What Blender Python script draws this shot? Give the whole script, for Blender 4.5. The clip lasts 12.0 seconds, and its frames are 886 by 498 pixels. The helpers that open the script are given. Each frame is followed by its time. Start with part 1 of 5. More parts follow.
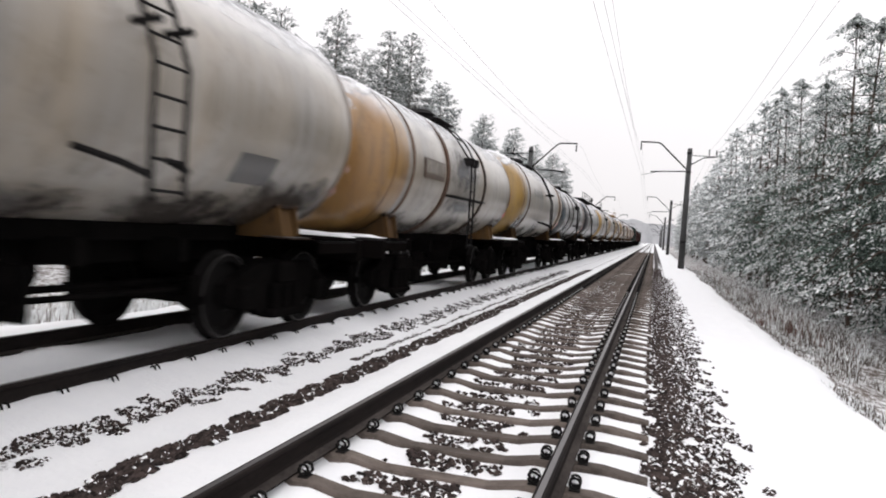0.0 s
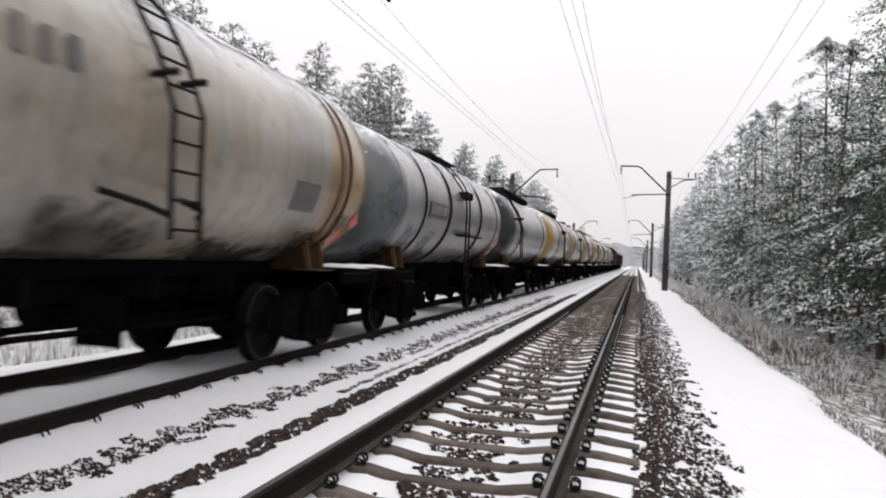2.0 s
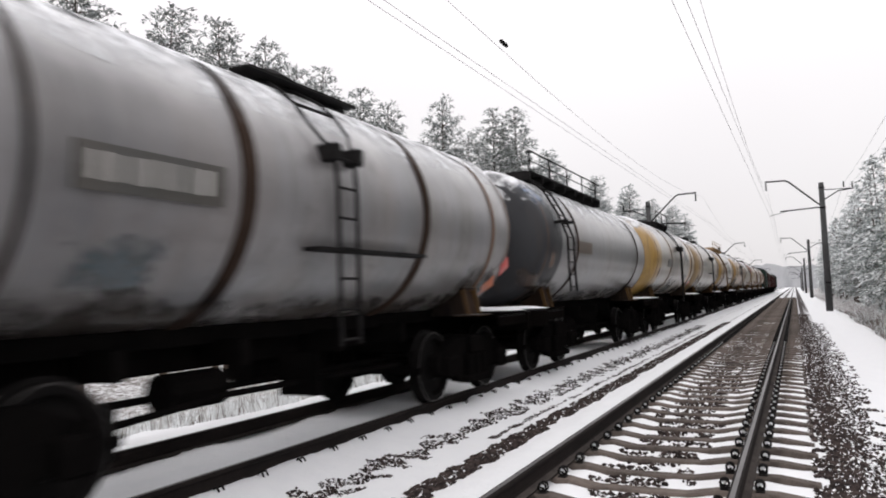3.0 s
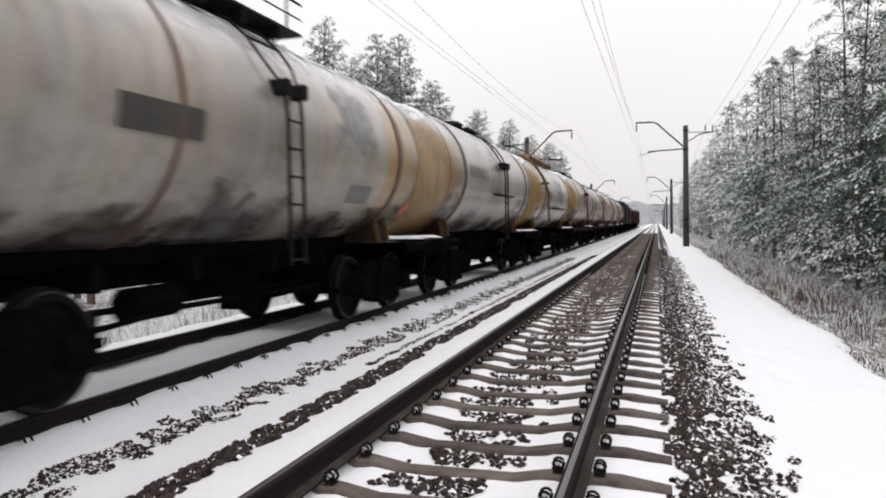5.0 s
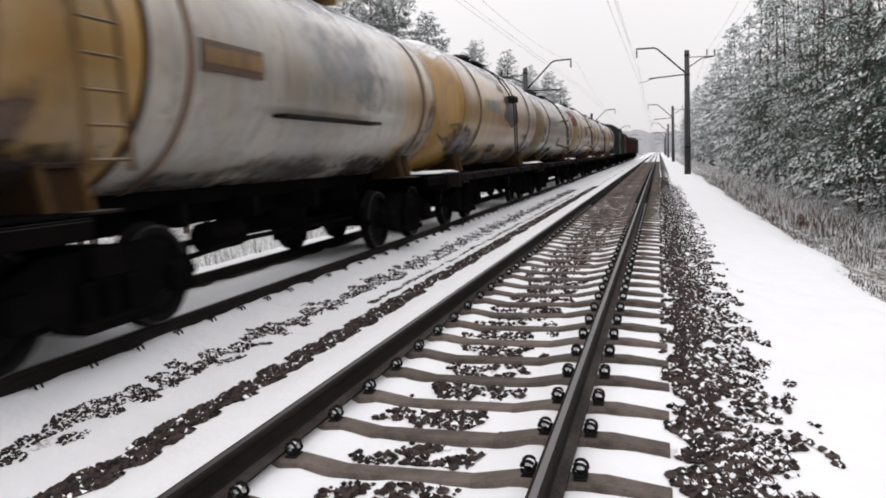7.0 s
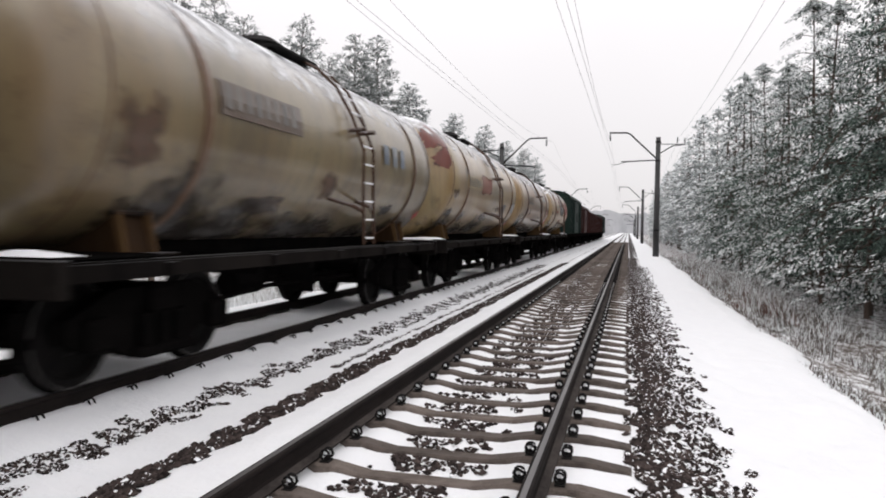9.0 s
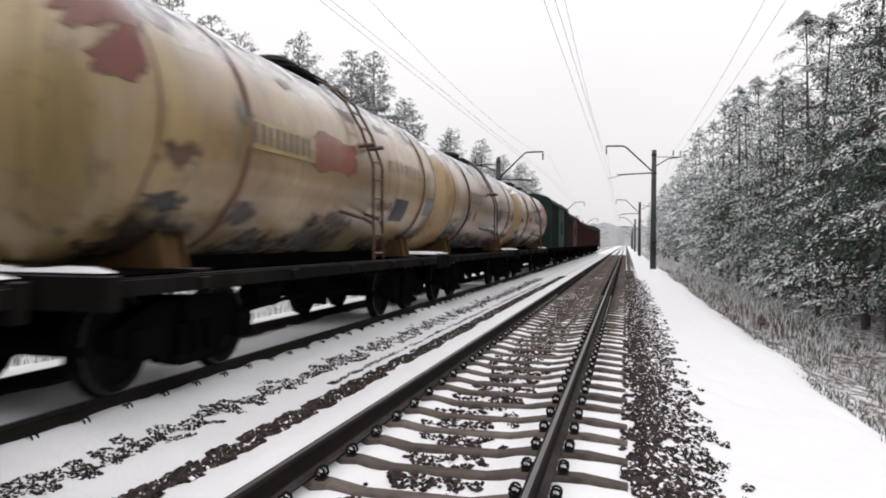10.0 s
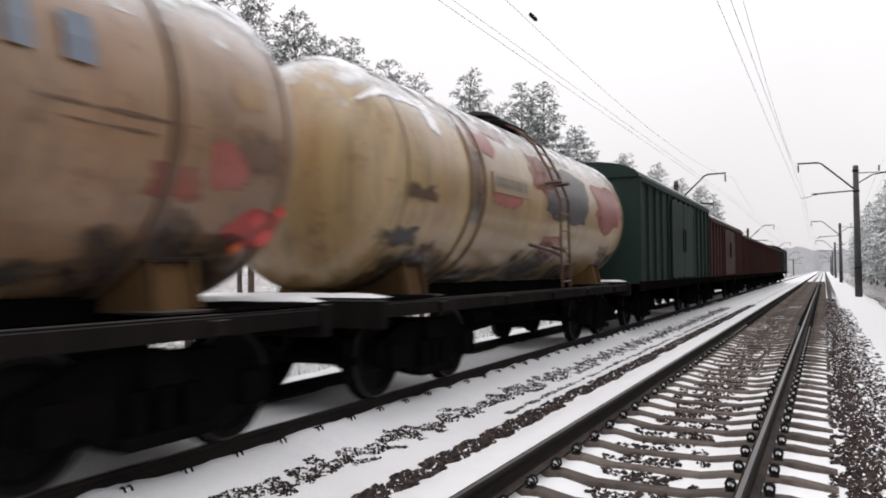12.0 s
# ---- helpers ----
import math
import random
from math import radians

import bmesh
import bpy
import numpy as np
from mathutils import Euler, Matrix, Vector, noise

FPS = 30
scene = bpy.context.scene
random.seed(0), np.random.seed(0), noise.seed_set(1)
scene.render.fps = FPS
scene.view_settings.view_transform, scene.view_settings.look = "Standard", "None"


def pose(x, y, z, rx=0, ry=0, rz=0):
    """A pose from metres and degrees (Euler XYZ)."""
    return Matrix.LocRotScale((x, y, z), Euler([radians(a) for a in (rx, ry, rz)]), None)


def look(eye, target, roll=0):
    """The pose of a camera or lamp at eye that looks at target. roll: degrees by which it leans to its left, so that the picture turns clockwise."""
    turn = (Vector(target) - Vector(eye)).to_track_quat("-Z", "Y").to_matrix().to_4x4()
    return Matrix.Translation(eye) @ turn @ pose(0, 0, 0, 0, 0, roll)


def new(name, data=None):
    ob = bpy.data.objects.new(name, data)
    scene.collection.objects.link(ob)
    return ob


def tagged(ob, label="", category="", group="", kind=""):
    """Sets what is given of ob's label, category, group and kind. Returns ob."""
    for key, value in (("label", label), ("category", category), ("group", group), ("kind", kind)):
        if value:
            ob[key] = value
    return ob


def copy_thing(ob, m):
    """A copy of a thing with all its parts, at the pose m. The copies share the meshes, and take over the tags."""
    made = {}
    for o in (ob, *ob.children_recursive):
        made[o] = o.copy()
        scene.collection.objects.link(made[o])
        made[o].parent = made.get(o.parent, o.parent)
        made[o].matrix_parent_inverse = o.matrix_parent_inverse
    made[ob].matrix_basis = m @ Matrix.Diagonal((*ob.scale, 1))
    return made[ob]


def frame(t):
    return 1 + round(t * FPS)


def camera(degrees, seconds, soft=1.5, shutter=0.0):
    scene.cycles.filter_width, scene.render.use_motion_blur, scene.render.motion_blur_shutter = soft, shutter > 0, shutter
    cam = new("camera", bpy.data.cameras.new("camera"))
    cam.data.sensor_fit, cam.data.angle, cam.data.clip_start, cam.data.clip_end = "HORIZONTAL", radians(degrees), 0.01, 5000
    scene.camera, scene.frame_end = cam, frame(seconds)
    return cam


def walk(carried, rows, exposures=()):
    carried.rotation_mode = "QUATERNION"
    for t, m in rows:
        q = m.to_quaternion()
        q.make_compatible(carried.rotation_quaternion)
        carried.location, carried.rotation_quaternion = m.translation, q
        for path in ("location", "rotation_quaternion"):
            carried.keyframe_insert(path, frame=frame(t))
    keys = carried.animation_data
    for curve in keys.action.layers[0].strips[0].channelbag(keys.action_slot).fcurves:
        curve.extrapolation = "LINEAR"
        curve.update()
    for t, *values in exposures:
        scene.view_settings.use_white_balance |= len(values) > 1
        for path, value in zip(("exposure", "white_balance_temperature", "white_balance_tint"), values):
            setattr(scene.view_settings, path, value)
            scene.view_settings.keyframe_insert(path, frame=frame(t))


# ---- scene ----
import itertools

cam = camera(63.0, 12.0, soft=1.9, shutter=0.35)
# seconds, place, yaw, pitch, roll: a phone held almost still beside the track
PATH = [
    (0.0, 1.29, -0.004, 1.617, 16.32, -1.76, -3.95), (0.5, 1.326, -0.016, 1.574, 16.51, -2.33, -4.05),
    (1.0, 1.296, 0.001, 1.626, 16.3, -1.47, -1.83), (1.5, 1.303, 0.002, 1.626, 14.1, -1.24, -2.87),
    (2.0, 1.285, 0.0, 1.621, 15.05, 0.55, -2.43), (2.5, 1.22, 0.021, 1.624, 26.22, 3.41, 1.7),
    (3.0, 1.267, 0.0, 1.629, 25.94, 3.81, 2.02), (3.5, 1.263, 0.0, 1.621, 21.86, 1.44, -0.28),
    (3.7, 1.286, 0.001, 1.627, 18.59, 1.59, -1.11), (5.3, 1.285, -0.021, 1.612, 16.32, -3.03, 0.97),
    (5.5, 1.304, -0.002, 1.642, 16.34, -3.76, 0.36), (6.0, 1.297, 0.001, 1.626, 17.24, -4.98, 1.18),
    (6.5, 1.314, -0.004, 1.62, 16.69, -6.5, 1.68), (7.0, 1.32, -0.004, 1.625, 16.51, -7.0, 2.79),
    (7.5, 1.323, 0.023, 1.662, 16.83, -4.54, 1.78), (9.5, 1.31, -0.002, 1.63, 13.86, -1.35, -1.06),
    (10.0, 1.34, -0.003, 1.65, 14.2, -0.56, -0.42), (10.5, 1.303, -0.004, 1.631, 16.27, 0.52, 0.6),
    (11.0, 1.305, 0.001, 1.636, 22.92, 1.88, 1.59), (11.5, 1.315, 0.004, 1.64, 27.36, 1.99, 1.35),
    (12.0, 1.308, 0.007, 1.637, 27.81, 1.81, 0.45)]
walk(cam, [(t, pose(x, y, z, 90 + p, r, w)) for t, x, y, z, w, p, r in PATH], [(0.0, 0.1), (0.4, 0.0), (1.0, -0.05), (12.0, -0.04)])

# ---- light: an even white winter overcast ----
world = bpy.data.worlds.new("overcast")
scene.world = world
world.use_nodes = True
wn = world.node_tree
for n in list(wn.nodes):
    wn.nodes.remove(n)
sky = wn.nodes.new("ShaderNodeTexSky")
sky.sky_type, sky.sun_disc = "NISHITA", False
sky.sun_elevation, sky.sun_rotation = radians(50), radians(190)
sky.dust_density, sky.air_density = 4.0, 1.0
cloud = wn.nodes.new("ShaderNodeTexNoise")
cloud.inputs["Scale"].default_value, cloud.inputs["Detail"].default_value = 1.3, 4
ramp = wn.nodes.new("ShaderNodeValToRGB")
ramp.color_ramp.elements[0].position, ramp.color_ramp.elements[0].color = 0.3, (10.0, 9.55, 9.75, 1)
ramp.color_ramp.elements[1].position, ramp.color_ramp.elements[1].color = 0.7, (10.8, 10.5, 10.6, 1)
veil = wn.nodes.new("ShaderNodeMixRGB")
veil.inputs[0].default_value = 0.93
bg = wn.nodes.new("ShaderNodeBackground")
# an overcast sky is some three times brighter overhead than at the horizon
way = wn.nodes.new("ShaderNodeTexCoord")
split = wn.nodes.new("ShaderNodeSeparateXYZ")
rise = wn.nodes.new("ShaderNodeMapRange")
for key, value in (("From Min", 0.0), ("From Max", 1.0), ("To Min", 0.083), ("To Max", 0.17)):
    rise.inputs[key].default_value = value
wn.links.new(way.outputs["Generated"], split.inputs[0])
wn.links.new(split.outputs[2], rise.inputs[0])
wn.links.new(rise.outputs[0], bg.inputs["Strength"])
out = wn.nodes.new("ShaderNodeOutputWorld")
wn.links.new(cloud.outputs["Fac"], ramp.inputs[0])
wn.links.new(sky.outputs[0], veil.inputs[1])
wn.links.new(ramp.outputs[0], veil.inputs[2])
wn.links.new(veil.outputs[0], bg.inputs[0])
wn.links.new(bg.outputs[0], out.inputs[0])
sun = new("sun", bpy.data.lights.new("sun", "SUN"))
sun.data.energy, sun.data.angle, sun.data.color = 0.35, radians(30), (1.0, 0.97, 0.93)
sun.matrix_world = look((-4, -12, 26), (0, 10, 0))

# ---- materials ----


def nodes_of(name):
    m = bpy.data.materials.new(name)
    m.use_nodes = True
    t = m.node_tree
    return m, t, t.nodes["Principled BSDF"]


def add(t, kind, **kw):
    n = t.nodes.new("ShaderNode" + kind)
    for key, value in kw.items():
        n.inputs[key.replace("_", " ")].default_value = value
    return n


def surface(name, colour, dark, rough=0.8, scale=6.0, stretch=(1, 1, 1), fine=60.0, bump=0.3, metal=0.0, spec=0.3, spread=0.22, rnd=0.0, island=0.0):
    """A surface of two tones in patches, with fine grain and relief."""
    m, t, p = nodes_of(name)
    co = add(t, "TexCoord")
    mp = add(t, "Mapping", Scale=stretch)
    t.links.new(co.outputs["Object"], mp.inputs[0])
    a = add(t, "TexNoise", Scale=scale, Detail=6.0, Roughness=0.65)
    b = add(t, "TexNoise", Scale=fine, Detail=3.0)
    for n in (a, b):
        t.links.new(mp.outputs[0], n.inputs["Vector"])
    mix = add(t, "Math")
    mix.operation = "MULTIPLY_ADD"
    mix.inputs[1].default_value = 0.3
    t.links.new(b.outputs["Fac"], mix.inputs[0])
    t.links.new(a.outputs["Fac"], mix.inputs[2])
    r = add(t, "ValToRGB")
    e = r.color_ramp.elements
    e[0].position, e[0].color = 0.65 - spread, (*dark, 1)
    e[1].position, e[1].color = 0.65 + spread * 0.6, (*colour, 1)
    t.links.new(mix.outputs[0], r.inputs[0])
    last = r.outputs[0]
    if rnd:
        oi = add(t, "ObjectInfo")
        hsv = add(t, "HueSaturation")
        mr = add(t, "MapRange", To_Min=1 - rnd, To_Max=1 + rnd)
        t.links.new(oi.outputs["Random"], mr.inputs[0])
        t.links.new(mr.outputs[0], hsv.inputs["Value"])
        t.links.new(last, hsv.inputs["Color"])
        last = hsv.outputs[0]
    if island:
        geo = add(t, "NewGeometry")
        hsv = add(t, "HueSaturation")
        mr = add(t, "MapRange", To_Min=1 - island, To_Max=1 + 2 * island)
        t.links.new(geo.outputs["Random Per Island"], mr.inputs[0])
        t.links.new(mr.outputs[0], hsv.inputs["Value"])
        t.links.new(last, hsv.inputs["Color"])
        last = hsv.outputs[0]
    t.links.new(last, p.inputs["Base Color"])
    p.inputs["Roughness"].default_value, p.inputs["Metallic"].default_value = rough, metal
    p.inputs["Specular IOR Level"].default_value = spec
    if bump:
        bp = add(t, "Bump", Strength=bump, Distance=0.02)
        t.links.new(mix.outputs[0], bp.inputs["Height"])
        t.links.new(bp.outputs[0], p.inputs["Normal"])
    return m


SNOW = surface("snow", (0.86, 0.87, 0.89), (0.78, 0.80, 0.83), 0.7, 3.0, fine=40, bump=0.25, spec=0.2)
FROST = surface("frost", (0.76, 0.78, 0.79), (0.46, 0.49, 0.49), 0.8, 2.0, fine=20, bump=0.0, spec=0.1, island=0.18)
NEEDLE = surface("needles", (0.085, 0.115, 0.098), (0.026, 0.038, 0.033), 0.8, 1.5, fine=14, bump=0.0, spec=0.15, island=0.45)
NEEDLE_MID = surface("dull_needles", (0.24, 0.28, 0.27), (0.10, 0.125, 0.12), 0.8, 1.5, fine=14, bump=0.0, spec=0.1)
NEEDLE_DIM = surface("grey_green_needles", (0.23, 0.25, 0.24), (0.095, 0.105, 0.1), 0.8, 1.5, fine=14, bump=0.0, spec=0.1, island=0.3)
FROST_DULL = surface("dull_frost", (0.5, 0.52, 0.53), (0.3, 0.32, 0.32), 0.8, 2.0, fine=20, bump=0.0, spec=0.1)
# needles of the far trees, with distance haze put into their paler colour
NEEDLE_HAZE = surface("hazy_frosted_needles", (0.38, 0.41, 0.41), (0.17, 0.19, 0.185), 0.8, 1.5, fine=14, bump=0.0, spec=0.1)
BARK = surface("bark", (0.11, 0.08, 0.065), (0.035, 0.028, 0.025), 0.9, 3.0, (1, 1, 0.25), 30, 0.8)
CONCRETE = surface("sleeper_concrete", (0.122, 0.1, 0.087), (0.045, 0.036, 0.03), 0.85, 5.0, fine=70, bump=0.4, rnd=0.25)
POLE = surface("pole_concrete", (0.07, 0.07, 0.072), (0.03, 0.03, 0.03), 0.85, 2.0, (1, 1, 0.3), 40, 0.3)
RUST = surface("rail_rust", (0.018, 0.014, 0.013), (0.007, 0.006, 0.006), 0.85, 4.0, (1, 0.3, 1), 60, 0.3, spec=0.1)
RUST_DUST = surface("rail_foot_dust", (0.07, 0.06, 0.055), (0.02, 0.017, 0.016), 0.9, 5.0, (1, 0.4, 1), 60, 0.3, spec=0.1)
STEEL_TOP = surface("rail_tread", (0.17, 0.165, 0.165), (0.09, 0.085, 0.085), 0.42, 2.0, (1, 0.08, 1), 40, 0.05, metal=0.85)
IRON = surface("dark_iron", (0.013, 0.012, 0.012), (0.005, 0.005, 0.005), 0.75, 5.0, fine=60, bump=0.2, spec=0.1)
WIRE = surface("wire", (0.42, 0.42, 0.43), (0.3, 0.3, 0.31), 0.6, 3.0, bump=0.0)
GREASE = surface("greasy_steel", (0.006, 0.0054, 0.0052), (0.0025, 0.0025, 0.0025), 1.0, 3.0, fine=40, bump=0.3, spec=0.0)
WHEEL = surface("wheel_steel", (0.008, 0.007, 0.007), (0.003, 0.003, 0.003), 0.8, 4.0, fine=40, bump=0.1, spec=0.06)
RIM = surface("worn_wheel_rim", (0.055, 0.052, 0.05), (0.025, 0.023, 0.023), 0.45, 4.0, fine=40, bump=0.05, metal=0.6)
STONE = surface("ballast_stone", (0.042, 0.032, 0.029), (0.01, 0.008, 0.008), 0.9, 7.0, fine=50, bump=0.5, spec=0.12, island=0.6)
GRASS = surface("dry_grass", (0.22, 0.2, 0.18), (0.11, 0.095, 0.088), 0.9, 1.0, fine=8, bump=0.0)
DEAD = surface("dead_weeds", (0.15, 0.13, 0.115), (0.06, 0.05, 0.045), 0.9, 1.0, fine=8, bump=0.0)
TWIG = surface("brown_twigs", (0.17, 0.1, 0.082), (0.075, 0.045, 0.038), 0.9, 1.0, fine=8, bump=0.0)
# the haze over the far wood is painted into this pale grey
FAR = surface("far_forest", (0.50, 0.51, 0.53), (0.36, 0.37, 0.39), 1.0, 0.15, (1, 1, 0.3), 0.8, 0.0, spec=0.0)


def ground_material():
    """Snow, with dark ballast showing in strips along the tracks and thin dead litter in the wood."""
    m, t, p = nodes_of("snowy_ground")
    geo = add(t, "NewGeometry")
    sep = add(t, "SeparateXYZ")
    t.links.new(geo.outputs["Position"], sep.inputs[0])

    def math_node(op, a, b=None, c=None):
        n = add(t, "Math")
        n.operation = op
        for i, v in enumerate((a, b, c)):
            if v is None:
                continue
            if isinstance(v, (int, float)):
                n.inputs[i].default_value = v
            else:
                t.links.new(v, n.inputs[i])
        return n.outputs[0]

    def tex(scale, detail=5.0, rough=0.6):
        n = add(t, "TexNoise", Scale=scale, Detail=detail, Roughness=rough)
        t.links.new(geo.outputs["Position"], n.inputs["Vector"])
        return n.outputs["Fac"]

    x, y = sep.outputs[0], sep.outputs[1]
    n_big, n_mid, n_fine = tex(0.9), tex(4.5), tex(22.0, 3.0)
    total = None
    for centre, half, weight in ((-1.66, 0.12, 0.56), (-2.5, 0.22, 0.46), (0.0, 0.4, 0.38), (1.56, 0.2, 0.6), (1.8, 0.3, 0.44), (-2.05, 0.07, 0.36)):
        d = math_node("ABSOLUTE", math_node("SUBTRACT", x, centre))
        v = math_node("MULTIPLY", math_node("SUBTRACT", 1.35, math_node("DIVIDE", d, half)), weight)
        v = math_node("MINIMUM", math_node("MAXIMUM", v, 0.0), weight)
        total = v if total is None else math_node("MAXIMUM", total, v)
    # the far cribs hold less snow
    inside = math_node("LESS_THAN", math_node("ABSOLUTE", math_node("SUBTRACT", x, 0.5)), 1.45)
    far = math_node("MINIMUM", math_node("MULTIPLY", math_node("MAXIMUM", math_node("SUBTRACT", y, 22.0), 0.0), 0.006), 0.26)
    total = math_node("ADD", total, math_node("MULTIPLY", inside, far))
    # litter on the forest floor, left and right of the line
    wood = math_node("MULTIPLY", math_node("MINIMUM", math_node("MAXIMUM", math_node("MULTIPLY", math_node("SUBTRACT", math_node("ABSOLUTE", math_node("ADD", x, 1.6)), 5.5), 2.0), 0.0), 1.0), 0.6)
    grain = math_node("ADD", math_node("MULTIPLY", n_mid, 0.8), math_node("MULTIPLY", n_fine, 0.5))
    grain = math_node("ADD", grain, math_node("MULTIPLY", n_big, 0.3))
    score = math_node("SUBTRACT", math_node("ADD", math_node("MAXIMUM", total, wood), grain), 1.3)
    r = add(t, "ValToRGB")
    r.color_ramp.elements[0].position, r.color_ramp.elements[1].position = 0.0, 0.16
    t.links.new(score, r.inputs[0])
    stone = add(t, "ValToRGB")
    stone.color_ramp.elements[0].color, stone.color_ramp.elements[1].color = (0.012, 0.01, 0.01, 1), (0.06, 0.05, 0.048, 1)
    stone.color_ramp.elements[0].position, stone.color_ramp.elements[1].position = 0.3, 0.7
    t.links.new(n_fine, stone.inputs[0])
    snow = add(t, "ValToRGB")
    snow.color_ramp.elements[0].color, snow.color_ramp.elements[1].color = (0.73, 0.745, 0.77, 1), (0.8, 0.81, 0.82, 1)
    t.links.new(n_mid, snow.inputs[0])
    # away from the tracks the bare spots are dead leaves and moss, not stone
    litter = add(t, "ValToRGB")
    litter.color_ramp.elements[0].color, litter.color_ramp.elements[1].color = (0.05, 0.042, 0.035, 1), (0.2, 0.17, 0.15, 1)
    litter.color_ramp.elements[0].position, litter.color_ramp.elements[1].position = 0.3, 0.7
    t.links.new(n_fine, litter.inputs[0])
    bare = add(t, "MixRGB")
    t.links.new(math_node("GREATER_THAN", wood, 0.02), bare.inputs[0])
    t.links.new(stone.outputs[0], bare.inputs[1])
    t.links.new(litter.outputs[0], bare.inputs[2])
    mix = add(t, "MixRGB")
    t.links.new(r.outputs[0], mix.inputs[0])
    t.links.new(snow.outputs[0], mix.inputs[1])
    t.links.new(bare.outputs[0], mix.inputs[2])
    t.links.new(mix.outputs[0], p.inputs["Base Color"])
    p.inputs["Roughness"].default_value, p.inputs["Specular IOR Level"].default_value = 0.85, 0.15
    bp = add(t, "Bump", Strength=0.5, Distance=0.03)
    t.links.new(math_node("SUBTRACT", grain, math_node("MULTIPLY", r.outputs[0], 0.6)), bp.inputs["Height"])
    t.links.new(bp.outputs[0], p.inputs["Normal"])
    return m


GROUND = ground_material()


def paint(name, colour, dirt, rough=0.34, streak=0.65, wear=0.6, spec=0.5, dusty=0.8):
    """Weathered tank paint: grime running down the shell, dusty bottom edge stains with their own shapes, faint scratches."""
    m, t, p = nodes_of(name)
    co = add(t, "TexCoord")
    mp = add(t, "Mapping", Scale=(1.0, 1.0, 0.22))
    t.links.new(co.outputs["Object"], mp.inputs[0])
    oi = add(t, "ObjectInfo")
    shift = add(t, "VectorMath")
    shift.operation = "ADD"
    mul = add(t, "Math")
    mul.operation, mul.inputs[1].default_value = "MULTIPLY", 37.0
    t.links.new(oi.outputs["Random"], mul.inputs[0])
    t.links.new(mp.outputs[0], shift.inputs[0])
    t.links.new(mul.outputs[0], shift.inputs[1])
    a = add(t, "TexNoise", Scale=1.1, Detail=7.0, Roughness=0.62)
    b = add(t, "TexNoise", Scale=3.4, Detail=9.0, Roughness=0.74)
    c = add(t, "TexNoise", Scale=0.6, Detail=3.0, Roughness=0.5)
    whole = add(t, "VectorMath")
    whole.operation = "ADD"
    t.links.new(co.outputs["Object"], whole.inputs[0])
    t.links.new(mul.outputs[0], whole.inputs[1])
    for n, src in ((a, shift), (b, whole), (c, shift)):
        t.links.new(src.outputs[0], n.inputs["Vector"])
    ra, rb, rc = add(t, "ValToRGB"), add(t, "ValToRGB"), add(t, "ValToRGB")
    for r, lo, hi in ((ra, 0.4, 0.66), (rb, 0.54, 0.72), (rc, 0.38, 0.64)):
        r.color_ramp.elements[0].position, r.color_ramp.elements[1].position = lo, hi
    for n, r in ((a, ra), (b, rb), (c, rc)):
        t.links.new(n.outputs["Fac"], r.inputs[0])
    shade = add(t, "MixRGB")
    colour = [v * 0.78 for v in colour]
    shade.inputs[1].default_value = (*colour, 1)
    shade.inputs[2].default_value = (*[v * 0.56 for v in colour], 1)
    t.links.new(rc.outputs[0], shade.inputs[0])
    m1 = add(t, "MixRGB")
    f1 = add(t, "Math")
    f1.operation, f1.inputs[1].default_value = "MULTIPLY", streak
    t.links.new(ra.outputs[0], f1.inputs[0])
    t.links.new(f1.outputs[0], m1.inputs[0])
    t.links.new(shade.outputs[0], m1.inputs[1])
    m1.inputs[2].default_value = (*dirt, 1)
    m2 = add(t, "MixRGB")
    f2 = add(t, "Math")
    f2.operation, f2.inputs[1].default_value = "MULTIPLY", wear
    t.links.new(rb.outputs[0], f2.inputs[0])
    t.links.new(f2.outputs[0], m2.inputs[0])
    t.links.new(m1.outputs[0], m2.inputs[1])
    m2.inputs[2].default_value = (*[v * 0.45 for v in dirt], 1)
    # broad soot blotches and thin vertical runs
    mp2 = add(t, "Mapping", Scale=(2.2, 2.2, 0.16))
    t.links.new(co.outputs["Object"], mp2.inputs[0])
    shift2 = add(t, "VectorMath")
    shift2.operation = "ADD"
    t.links.new(mp2.outputs[0], shift2.inputs[0])
    t.links.new(mul.outputs[0], shift2.inputs[1])
    runs = add(t, "TexNoise", Scale=2.6, Detail=8.0, Roughness=0.72, Distortion=0.6)
    t.links.new(shift2.outputs[0], runs.inputs["Vector"])
    rr = add(t, "ValToRGB")
    rr.color_ramp.elements[0].position, rr.color_ramp.elements[1].position = 0.48, 0.72
    t.links.new(runs.outputs["Fac"], rr.inputs[0])
    f4 = add(t, "Math")
    f4.operation, f4.inputs[1].default_value = "MULTIPLY", 0.75 * wear
    t.links.new(rr.outputs[0], f4.inputs[0])
    m4 = add(t, "MixRGB")
    t.links.new(f4.outputs[0], m4.inputs[0])
    t.links.new(m2.outputs[0], m4.inputs[1])
    m4.inputs[2].default_value = (0.055, 0.045, 0.038, 1)
    m2 = m4
    # snow dust that has settled where the shell turns upwards
    geo = add(t, "NewGeometry")
    sep = add(t, "SeparateXYZ")
    t.links.new(geo.outputs["Normal"], sep.inputs[0])
    dust = add(t, "MapRange", From_Min=0.3, From_Max=0.92, To_Min=0.0, To_Max=dusty)
    dust.interpolation_type = "SMOOTHSTEP"
    wisp = add(t, "Math")
    wisp.operation, wisp.inputs[1].default_value = "MULTIPLY_ADD", 0.5
    t.links.new(a.outputs["Fac"], wisp.inputs[0])
    lift = add(t, "Math")
    lift.operation, lift.inputs[1].default_value = "SUBTRACT", 0.25
    t.links.new(sep.outputs[2], lift.inputs[0])
